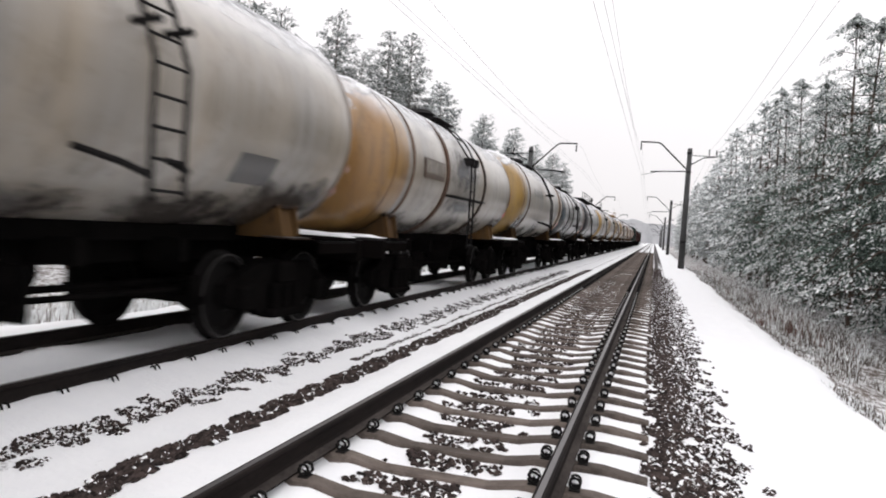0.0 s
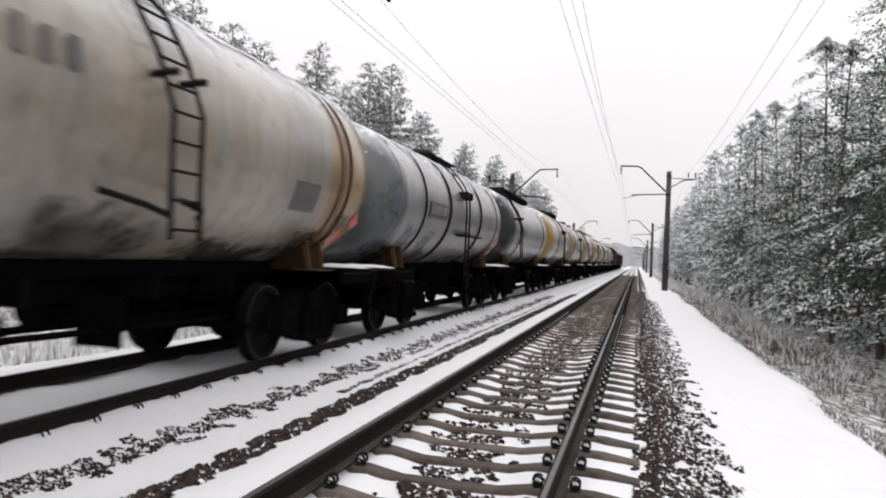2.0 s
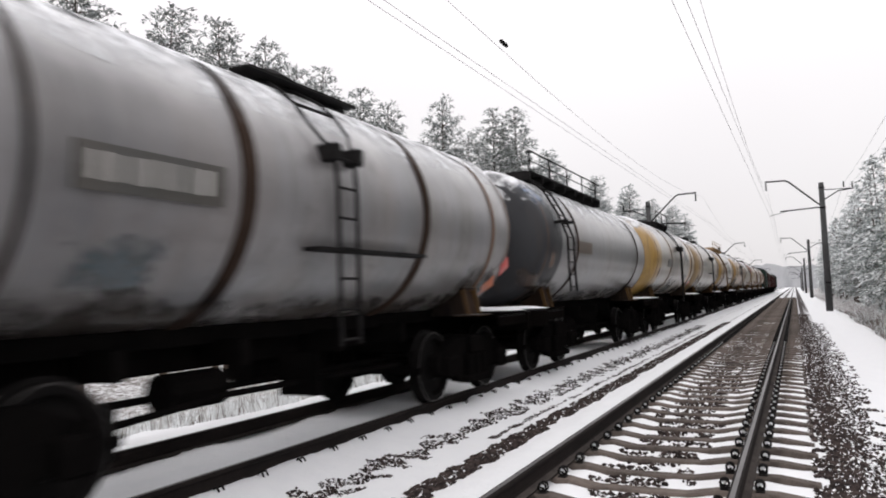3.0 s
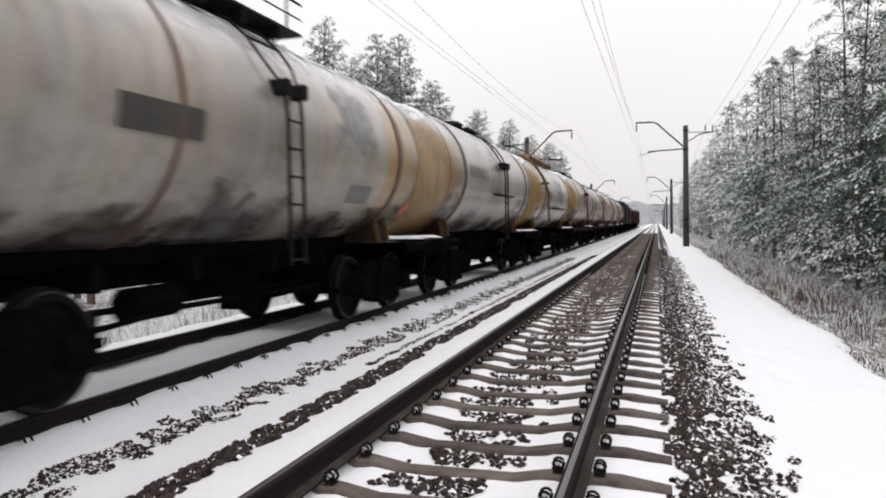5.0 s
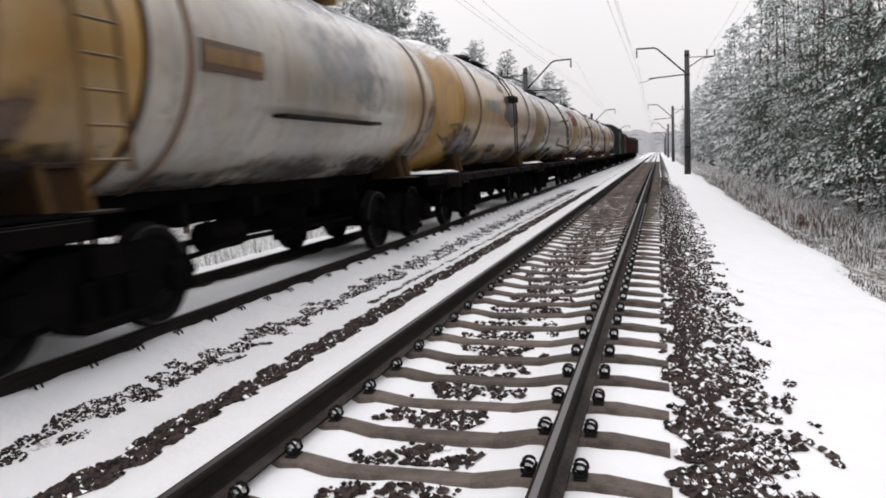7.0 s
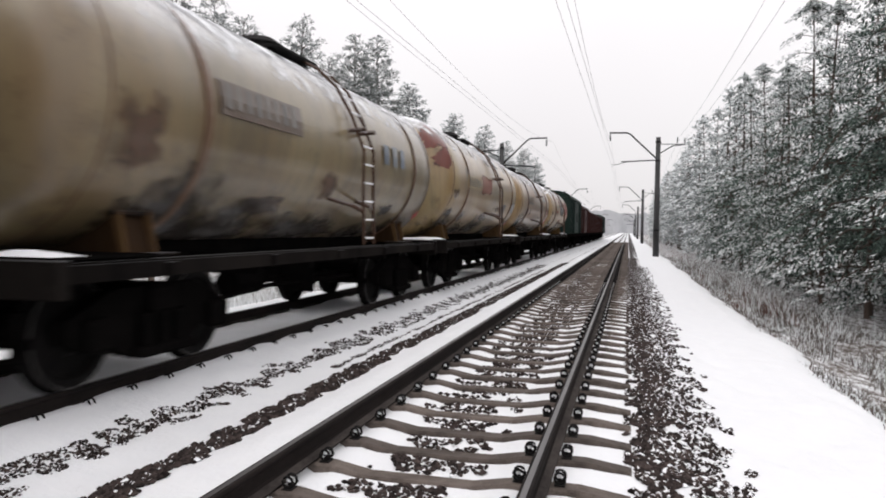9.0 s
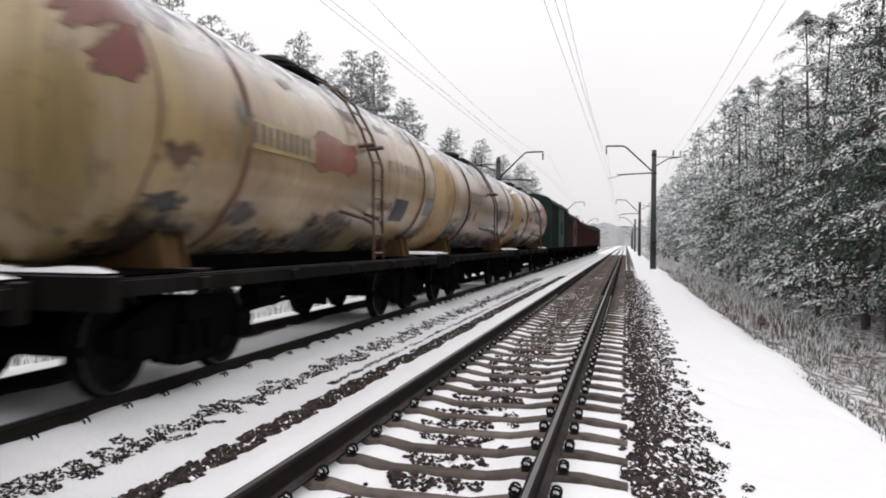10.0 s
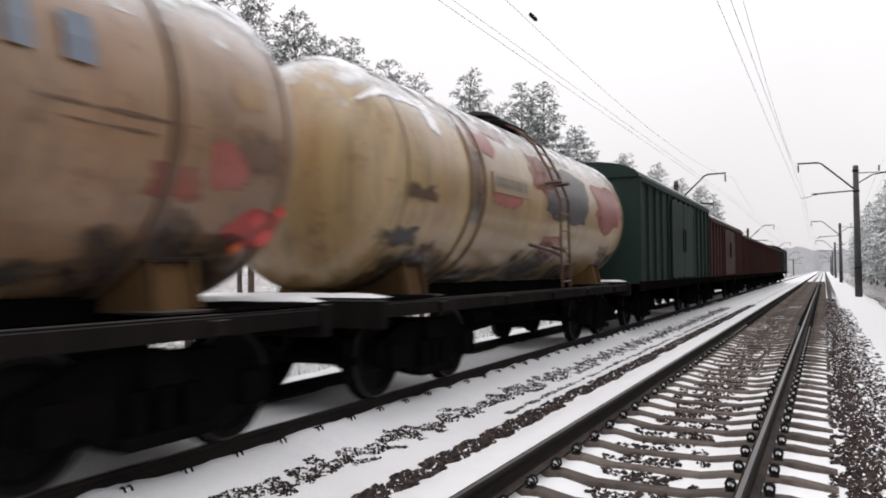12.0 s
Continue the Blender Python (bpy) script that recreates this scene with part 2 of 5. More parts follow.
    t.links.new(lift.outputs[0], wisp.inputs[2])
    t.links.new(wisp.outputs[0], dust.inputs[0])
    m3 = add(t, "MixRGB")
    t.links.new(dust.outputs[0], m3.inputs[0])
    t.links.new(m2.outputs[0], m3.inputs[1])
    m3.inputs[2].default_value = (0.72, 0.73, 0.75, 1)
    t.links.new(m3.outputs[0], p.inputs["Base Color"])
    p.inputs["Roughness"].default_value, p.inputs["Specular IOR Level"].default_value = rough, spec
    # a film of melt water and ice on the painted steel
    p.inputs["Coat Weight"].default_value, p.inputs["Coat Roughness"].default_value = (0.55, 0.2) if spec >= 0.5 else (0.0, 0.3)
    bp = add(t, "Bump", Strength=0.12, Distance=0.02)
    t.links.new(b.outputs["Fac"], bp.inputs["Height"])
    t.links.new(bp.outputs[0], p.inputs["Normal"])
    return m


P_WHITE = paint("dirty_white_paint", (0.484, 0.451, 0.407), (0.29, 0.23, 0.155), wear=0.72)
P_GREY = paint("grey_paint", (0.26, 0.26, 0.272), (0.20, 0.18, 0.17))
P_SLATE = paint("slate_paint", (0.06, 0.062, 0.068), (0.05, 0.05, 0.055), streak=0.35, spec=0.12, dusty=0.12)
P_BLUEGREY = paint("blue_grey_paint", (0.10, 0.115, 0.13), (0.13, 0.125, 0.125))
P_OCHRE = paint("ochre_paint", (0.44, 0.255, 0.085), (0.26, 0.13, 0.045))
P_YELLOW = paint("yellow_ochre_paint", (0.50, 0.31, 0.085), (0.3, 0.16, 0.04))
P_PALE = paint("pale_yellow_paint", (0.56, 0.42, 0.195), (0.26, 0.15, 0.07), wear=0.75)
P_CREAM = paint("cream_paint", (0.5, 0.36, 0.18), (0.29, 0.16, 0.07), wear=0.75)
P_DULL = paint("dull_olive_cream_paint", (0.275, 0.215, 0.118), (0.16, 0.105, 0.055), wear=0.8)
P_TAN = paint("tan_paint", (0.36, 0.222, 0.122), (0.2, 0.095, 0.042), wear=0.95)
P_RUST = paint("rust_brown", (0.12, 0.065, 0.042), (0.05, 0.03, 0.022), 0.8, wear=0.8, spec=0.15, dusty=0.4)
P_RUSTY = paint("rust_stain", (0.17, 0.09, 0.045), (0.14, 0.07, 0.035), 0.75, wear=0.8)
P_SADDLE = paint("rusty_ochre_saddle", (0.19, 0.105, 0.035), (0.05, 0.027, 0.015), 0.8, wear=0.7, spec=0.2, dusty=0.3)
P_SADDLE_DARK = paint("black_rust_saddle", (0.05, 0.026, 0.011), (0.02, 0.012, 0.008), 0.9, wear=0.25, spec=0.1, dusty=0.2)
P_STRAP = paint("strap_black", (0.013, 0.011, 0.011), (0.075, 0.045, 0.03), 0.8, spec=0.06, dusty=0.12)
P_RED = paint("red_graffiti", (0.34, 0.11, 0.07), (0.33, 0.2, 0.13), streak=0.7, wear=0.7)
P_MAROON = paint("red_brown_band", (0.26, 0.085, 0.055), (0.30, 0.2, 0.14), streak=0.7, wear=0.7)
P_DARKRED = paint("dark_red_splash", (0.15, 0.03, 0.022), (0.2, 0.07, 0.04), wear=0.3, dusty=0.3)
P_MARK = paint("red_mark", (0.85, 0.06, 0.05), (0.6, 0.08, 0.05), streak=0.3, wear=0.15, dusty=0.3)
P_ORANGE = paint("orange_mark", (0.95, 0.2, 0.03), (0.6, 0.13, 0.03), streak=0.3, wear=0.15, dusty=0.3)
P_DUSK = paint("dusky_overpaint", (0.07, 0.055, 0.065), (0.1, 0.08, 0.08))
P_BELLY = paint("oily_belly_shade", (0.045, 0.033, 0.024), (0.03, 0.022, 0.018))
P_TEAL = paint("blue_green_patch", (0.1, 0.15, 0.18), (0.14, 0.15, 0.16))
P_CHALK = paint("pale_lettering", (0.55, 0.54, 0.52), (0.3, 0.28, 0.26), wear=0.3)
P_INK = paint("dark_lettering", (0.07, 0.065, 0.06), (0.16, 0.13, 0.10), wear=0.3)
P_BLUE = paint("blue_lettering", (0.09, 0.14, 0.22), (0.2, 0.2, 0.2), wear=0.3)
P_PLATE = paint("plate_grey", (0.075, 0.075, 0.072), (0.09, 0.075, 0.06))
P_PLATEBROWN = paint("plate_brown", (0.13, 0.075, 0.042), (0.1, 0.06, 0.04))
P_GREENBOX = paint("dark_green_boxcar", (0.012, 0.035, 0.028), (0.012, 0.02, 0.018), 0.7, wear=0.2, spec=0.2, dusty=0.3)
P_REDBOX = paint("oxide_red_boxcar", (0.06, 0.016, 0.014), (0.035, 0.014, 0.012), 0.7, wear=0.2, spec=0.2, dusty=0.3)
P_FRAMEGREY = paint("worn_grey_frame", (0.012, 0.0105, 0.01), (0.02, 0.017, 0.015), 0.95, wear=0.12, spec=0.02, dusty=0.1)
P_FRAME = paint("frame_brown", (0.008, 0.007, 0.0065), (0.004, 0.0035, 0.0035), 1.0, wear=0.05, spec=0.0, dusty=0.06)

# ---- mesh tools ----


def ragged(m, cover, soft, scale, most=0.92):
    """Breaks a thin layer up with noise and lets it run out towards its rim (u = 1)."""
    t = m.node_tree
    p = next(n for n in t.nodes if n.bl_idname == "ShaderNodeBsdfPrincipled")
    out = next(n for n in t.nodes if n.bl_idname == "ShaderNodeOutputMaterial")
    co = add(t, "TexCoord")
    sep = add(t, "SeparateXYZ")
    t.links.new(co.outputs["UV"], sep.inputs[0])
    nz = add(t, "TexNoise", Scale=scale, Detail=8.0, Roughness=0.68)
    t.links.new(co.outputs["Object"], nz.inputs["Vector"])
    k = add(t, "Math")
    k.operation, k.inputs[1].default_value = "MULTIPLY_ADD", 2.6
    t.links.new(nz.outputs["Fac"], k.inputs[0])
    inv = add(t, "Math")
    inv.operation, inv.inputs[0].default_value = "SUBTRACT", cover
    t.links.new(sep.outputs[0], inv.inputs[1])
    t.links.new(inv.outputs[0], k.inputs[2])
    fade = add(t, "MapRange", From_Min=1.28, From_Max=soft, To_Min=0.0, To_Max=most)
    fade.interpolation_type = "SMOOTHSTEP"
    t.links.new(k.outputs[0], fade.inputs[0])
    clear, mix = add(t, "BsdfTransparent"), add(t, "MixShader")
    t.links.new(fade.outputs[0], mix.inputs[0])
    t.links.new(clear.outputs[0], mix.inputs[1])
    t.links.new(p.outputs[0], mix.inputs[2])
    t.links.new(mix.outputs[0], out.inputs[0])
    return m


def stain(name, colour, dark, cover=1.0, soft=2.15):
    """A worn splash on paint: broken up by flaking, thin and ragged towards its rim."""
    return ragged(paint(name, colour, dark, 0.7, dusty=0.5), cover, soft, 4.2)


CAP_SNOW = ragged(surface("thin_snow", (0.84, 0.85, 0.87), (0.76, 0.78, 0.81), 0.7, 3.0, fine=40, bump=0.25, spec=0.2), 1.1, 2.2, 2.6, 1.0)
STAIN = {P_RUST: stain("dark_rust_stain", (0.075, 0.042, 0.028), (0.04, 0.025, 0.02), 1.3), P_RUSTY: stain("brown_rust_stain", (0.16, 0.085, 0.045), (0.1, 0.05, 0.03)),
         P_TAN: stain("tan_stain", (0.2, 0.13, 0.085), (0.14, 0.08, 0.05)), P_RED: stain("faded_red_splash", (0.42, 0.1, 0.08), (0.32, 0.13, 0.1), 1.6),
         P_MAROON: stain("red_brown_splash", (0.32, 0.08, 0.05), (0.26, 0.12, 0.08), 1.6), P_DARKRED: stain("blood_red_splash", (0.17, 0.028, 0.018), (0.16, 0.05, 0.03), 1.65),
         P_BLUE: stain("blue_paint_patch", (0.05, 0.13, 0.3), (0.1, 0.15, 0.22), 1.1),
         P_MARK: stain("red_diamond_splash", (0.68, 0.06, 0.05), (0.5, 0.1, 0.07), 1.5),
         P_DUSK: stain("dusky_scrawl", (0.06, 0.045, 0.055), (0.08, 0.065, 0.065), 1.8), P_BELLY: stain("belly_grime_shade", (0.045, 0.033, 0.024), (0.03, 0.022, 0.018), 1.2, 2.2), P_GREY: stain("grey_overpaint", (0.33, 0.34, 0.36), (0.24, 0.24, 0.24), 1.15, 2.5), P_TEAL: stain("faded_blue_patch", (0.1, 0.15, 0.18), (0.14, 0.15, 0.16), 1.1),
         P_STRAP: stain("black_scrawl", (0.013, 0.011, 0.011), (0.03, 0.022, 0.02), 1.25)}


def part(name, bm, material, parent=None, label="", smooth=False, m=None):
    """Links a bmesh as one mesh object under a thing or part."""
    me = bpy.data.meshes.new(name)
    bm.normal_update()
    bm.to_mesh(me)
    bm.free()
    for mat in (material if isinstance(material, (list, tuple)) else [material]):
        me.materials.append(mat)
    if smooth:
        for poly in me.polygons:
            poly.use_smooth = True
    ob = new(name, me)
    ob.parent = parent
    if m is not None:
        ob.matrix_basis = m
    return tagged(ob, label)


def box(bm, x0, x1, y0, y1, z0, z1, bev=0.0, m=None):
    vs = [bm.verts.new(c) for c in itertools.product((x0, x1), (y0, y1), (z0, z1))]
    fs = [bm.faces.new([vs[i] for i in q]) for q in ((0, 1, 3, 2), (4, 6, 7, 5), (0, 4, 5, 1), (2, 3, 7, 6), (0, 2, 6, 4), (1, 5, 7, 3))]
    if bev:
        es = list({e for f in fs for e in f.edges})
        r = bmesh.ops.bevel(bm, geom=es, offset=bev, segments=1, affect="EDGES")
        vs = list({v for f in r["faces"] for v in f.verts} | {v for v in vs if v.is_valid})
    if m is not None:
        bmesh.ops.transform(bm, matrix=m, verts=vs)
    return vs


def tube(bm, pts, r, n=8, r_end=None, caps=True):
    """A tube along points, tapering from r to r_end."""
    pts = [Vector(q) for q in pts]
    r_end = r if r_end is None else r_end
    rings = []
    for i, q in enumerate(pts):
        d = (pts[min(i + 1, len(pts) - 1)] - pts[max(i - 1, 0)]).normalized()
        a = d.orthogonal().normalized() if abs(d.z) > 0.95 else d.cross(Vector((0, 0, 1))).normalized()
        b = d.cross(a)
        rad = r + (r_end - r) * i / max(len(pts) - 1, 1)
        rings.append([bm.verts.new(q + (a * math.cos(2 * math.pi * k / n) + b * math.sin(2 * math.pi * k / n)) * rad) for k in range(n)])
    for u, v in zip(rings, rings[1:]):
        for k in range(n):
            bm.faces.new((u[k], u[(k + 1) % n], v[(k + 1) % n], v[k]))
    if caps:
        bm.faces.new(rings[0][::-1])
        bm.faces.new(rings[-1])
    return rings


def disc(bm, x0, x1, r, y=0.0, z=0.0, n=24, r1=None):
    """A solid wheel with its axis along x."""
    r1 = r if r1 is None else r1
    a = [bm.verts.new((x0, y + r * math.cos(2 * math.pi * k / n), z + r * math.sin(2 * math.pi * k / n))) for k in range(n)]
    b = [bm.verts.new((x1, y + r1 * math.cos(2 * math.pi * k / n), z + r1 * math.sin(2 * math.pi * k / n))) for k in range(n)]
    for k in range(n):
        bm.faces.new((a[k], a[(k + 1) % n], b[(k + 1) % n], b[k]))
    bm.faces.new(a[::-1])
    bm.faces.new(b)


def mesh_of(name, verts, faces, materials, index=None, smooth=False):
    me = bpy.data.meshes.new(name)
    verts, faces = np.asarray(verts, np.float32), np.asarray(faces, np.int32)
    me.vertices.add(len(verts))
    me.vertices.foreach_set("co", verts.ravel())
    k = faces.shape[1]
    me.loops.add(faces.size)
    me.loops.foreach_set("vertex_index", faces.ravel())
    me.polygons.add(len(faces))
    me.polygons.foreach_set("loop_start", np.arange(0, faces.size, k, dtype=np.int32))
    for mat in materials:
        me.materials.append(mat)
    if index is not None:
        me.polygons.foreach_set("material_index", np.asarray(index, np.int32))
    me.polygons.foreach_set("use_smooth", np.full(len(faces), smooth))
    me.update(calc_edges=True)
    return me


# ---- ground: one sheet ----
PROFILE = [(-400, 3.0), (-60, -0.4), (-30, -1.4), (-12, -1.7), (-8.6, -1.1), (-6.9, -0.18), (-6.2, 0.0), (-5.6, 0.03), (-5.1, 0.02), (-4.75, 0.03), (-3.45, 0.03), (-3.36, 0.05), (-3.22, 0.1), (-3.05, 0.055), (-2.5, -0.04),
           (-2.0, -0.05), (-1.66, -0.02), (-1.42, 0.02), (-1.25, 0.055), (-0.93, 0.06), (-0.86, 0.03), (-0.72, -0.03), (-0.6, -0.014), (-0.4, -0.052), (0.4, -0.052), (0.6, -0.014), (0.75, -0.03), (0.95, -0.016), (1.35, -0.042), (1.7, -0.06), (2.1, -0.12),
           (2.6, -0.2), (3.5, -0.24), (3.85, -0.33), (4.6, -0.75), (6.0, -1.05), (9.0, -1.1), (14, -1.0), (60, 0.5), (400, 6.0)]


def ground_z(x, y):
    z = float(np.interp(x, [q[0] for q in PROFILE], [q[1] for q in PROFILE]))
    if x > 3.4:
        edge = 0.35 * noise.noise(Vector((0.0, y * 0.25, 3.0)))
        z = float(np.interp(x + edge, [q[0] for q in PROFILE], [q[1] for q in PROFILE]))
    rough = 0.02 if -3.2 < x < 2.1 else 0.05
    z += rough * noise.noise(Vector((x * 2.2, y * 1.6, 0))) + 0.4 * rough * noise.noise(Vector((x * 7, y * 7, 5)))
    if x > 4.5 or x < -7:
        z += 0.22 * noise.noise(Vector((x * 0.5, y * 0.4, 9)))
    return z


def build_ground():
    xs = np.concatenate([[-400, -200, -100, -60, -40, -30, -22], np.arange(-16, -6.5, 0.6), np.arange(-6.4, -3.5, 0.14), np.arange(-3.45, 4.4, 0.065), np.arange(4.45, 10, 0.3), [11, 13, 16, 20, 30, 60, 120, 200, 400]])
    ys = np.concatenate([[-60, -30, -15, -8, -4, -2], np.arange(-1, 1.5, 0.3), np.arange(1.6, 14, 0.09), np.arange(14, 30, 0.3), np.arange(30, 90, 1.5), np.arange(90, 300, 10), [320, 400, 500, 700, 1000]])
    v = [(x, y, ground_z(x, y)) for y in ys for x in xs]
    nx, ny = len(xs), len(ys)
    i, j = np.meshgrid(np.arange(nx - 1), np.arange(ny - 1))
    a = (j * nx + i).ravel()
    f = np.stack([a, a + 1, a + 1 + nx, a + nx], 1)
    return tagged(new("ground", mesh_of("ground", v, f, [GROUND], smooth=True)), "snow-covered ground with dark ballast showing along the tracks", "ground", kind="structure")


build_ground()

# far wood that closes the line at the end of the straight


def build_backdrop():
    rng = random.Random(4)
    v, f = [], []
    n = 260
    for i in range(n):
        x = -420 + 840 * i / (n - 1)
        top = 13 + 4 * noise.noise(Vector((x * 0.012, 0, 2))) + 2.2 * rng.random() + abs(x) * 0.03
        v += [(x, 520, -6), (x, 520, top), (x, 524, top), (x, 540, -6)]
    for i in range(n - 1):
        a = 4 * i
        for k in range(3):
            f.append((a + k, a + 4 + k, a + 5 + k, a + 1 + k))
    tagged(new("backdrop_forest", mesh_of("backdrop_forest", v, f, [FAR])), "snowy forest closing the far end of the line, greyed for haze", "forest", kind="structure")


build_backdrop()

# ---- overhead line ----


def insulator(bm, at, length, d=(0, 0, -1), r=0.07):
    d, at = Vector(d).normalized(), Vector(at)
    q = d.to_track_quat("Z", "Y").to_matrix().to_4x4()
    for i in range(4):
        c = at + d * length * (i + 0.5) / 4
        bmesh.ops.create_cone(bm, cap_ends=True, segments=8, radius1=r, radius2=r * 0.45, depth=length / 4.6, matrix=Matrix.Translation(c) @ q)


def mast(x, y, base, side, top, label):
    """A round concrete mast with a bent cantilever over its track; side is +1 where the track lies towards -x."""
    e = new("catenary_mast")
    e.location = (x, y, base)
    tagged(e, label, "utility pole", "masts along the line")
    h = top - base
    bm = bmesh.new()
    tube(bm, [(0, 0, -0.4), (0, 0, h * 0.5), (0, 0, h)], 0.235, 14, 0.165)
    part("mast", bm, POLE, e, smooth=True)
    s = -side
    za = h - 1.67
    bm = bmesh.new()
    tube(bm, [(0, 0, za), (s * 2.0, 0, h + 0.25), (s * 2.25, 0, h + 0.36), (s * 3.5, 0, h + 0.38)], 0.055, 8)
    part("bent_cantilever", bm, IRON, e)
    bm = bmesh.new()
    tube(bm, [(0, 0, za), (s * 2.65, 0, za - 0.12)], 0.045, 8)
    tube(bm, [(s * 2.2, 0, za - 0.12), (s * 2.9, 0.1, za - 0.3), (s * 3.3, 0.1, za - 0.36)], 0.02, 6)
    part("registration_arm", bm, IRON, e)
    bm = bmesh.new()
    tube(bm, [(s * 3.45, 0, h + 0.38), (s * 3.45, 0, h + 0.2)], 0.02, 6)
    insulator(bm, (s * 3.45, 0, h + 0.25), 0.5)
    part("insulator", bm, IRON, e)
    for zz in (za - 0.05, h - 0.35, 2.6):
        bm = bmesh.new()
        rr = 0.2 + 0.05 * (1 - zz / h)
        tube(bm, [(0, 0, zz - 0.05), (0, 0, zz + 0.05)], rr, 14)
        part("clamp", bm, IRON, e)
    bm = bmesh.new()
    tube(bm, [(0.1, 0, h - 1.2), (side * 1.0, 0, h - 0.65), (side * 1.9, 0, h - 0.55)], 0.04, 6)
    tube(bm, [(0, 0, h - 0.5), (side * 1.9, 0, h - 0.55)], 0.03, 6)
    insulator(bm, (side * 1.35, 0, h - 0.05), 0.4, (0, 0, -1), 0.06)
    insulator(bm, (side * 1.85, 0, h - 0.1), 0.4, (0, 0, -1), 0.06)
    part("feeder_bracket", bm, IRON, e)
    return e


MAST_Y = [-1.6, 55.7, 112.5, 169, 226, 283]
for i, y in enumerate(MAST_Y):
    drop = 0.95 * max(0, i - 1)
    if i:
        mast(3.3, y, -0.9 - drop * 0.6, 1, 8.55 - drop * 0.75, "round dark concrete catenary mast standing on the snow path")
        mast(-8.35, y, -1.1 - drop * 0.6, -1, 8.25 - drop * 0.75, "round dark concrete catenary mast behind the train")


def wire(name, x, high, low, r, label, sway=0.0):
    """A wire from mast to mast, sagging between them."""
    bm = bmesh.new()
    pts = []
    for i, (y0, y1) in enumerate(zip(MAST_Y, MAST_Y[1:])):
        d0, d1 = 0.7 * max(0, i - 1), 0.7 * max(0, i)
        for k in range(12):
            u = k / 12
            s = sway * (1 - 2 * u) * (1 if i % 2 else -1)
            pts.append((x + s, y0 + (y1 - y0) * u, high - (high - low) * 4 * u * (1 - u) - (d0 + (d1 - d0) * u)))
    tube(bm, pts, r, 5)
    ob = part(name, bm, WIRE)
    tagged(ob, label, "wire", "overhead wires")


for tx, dz in ((0.0, 0.0), (-4.35, 0.0)):
    wire("messenger_wire", tx - 0.05, 8.3, 6.95, 0.006, "thin dark messenger wire sagging between the masts")
    wire("contact_wire", tx + 0.02, 6.5, 6.46, 0.006, "thin dark contact wire above the track", 0.2)
    wire("contact_wire", tx - 0.2, 6.5, 6.46, 0.006, "thin dark contact wire above the track", 0.2)
wire("feeder_wire", 5.1, 8.35, 7.6, 0.007, "thin feeder wire beside the wood")
wire("feeder_wire", 4.65, 8.4, 7.7, 0.007, "thin feeder wire beside the wood")
bm = bmesh.new()
insulator(bm, (-4.35, 15.0, 7.34), 0.4, (0, 1, -0.03), 0.05)
tagged(part("wire_insulator", bm, IRON), "small dark insulator in the overhead wire", "insulator")
bm = bmesh.new()
insulator(bm, (-0.05, 12.4, 7.4), 0.4, (0, 1, -0.03), 0.05)
tagged(part("wire_insulator", bm, IRON), "small dark insulator in the overhead wire", "insulator")

# ---- trees ----
SPRIG = np.array([(0, 1, 2), (1, 0, 3), (2, 3, 0), (3, 2, 1)])


def tufts(centres, along, size, rng, snow_share, wide=1.0, rime=0.0):
    """Small needle sprigs, each a thin ridged sliver with snow on its two upper faces."""
    n = len(centres)
    d = along / np.maximum(np.linalg.norm(along, axis=1, keepdims=True), 1e-6)
    side = np.cross(d, (0, 0, 1.0))
    side /= np.maximum(np.linalg.norm(side, axis=1, keepdims=True), 1e-3)
    up = np.cross(side, d)
    j = lambda lo, hi: rng.uniform(lo, hi, (n, 1))
    L, Wd, T = size * j(0.6, 1.7), wide * size * j(0.16, 0.38), size * j(0.1, 0.3)
    v = np.stack([centres - d * L * 0.5 + up * T * j(0.2, 1.0), centres + d * L * 0.55 - up * T * j(-0.4, 0.8), centres + side * Wd - d * L * j(-0.25, 0.25) - up * T * j(0.2, 1.0),
                  centres - side * Wd - d * L * j(-0.25, 0.25) - up * T * j(0.2, 1.0)], 1)
    base = (np.arange(n) * 4)[:, None, None]
    f = np.broadcast_to(SPRIG, (n, 4, 3)) + base
    idx = np.zeros((n, 4), int)
    idx[:, :2] = rng.random((n, 2)) < snow_share
    idx[:, 2:] = rng.random((n, 2)) < rime
    return v.reshape(-1, 3), f.reshape(-1, 3), idx.ravel()


HEIGHT = {}


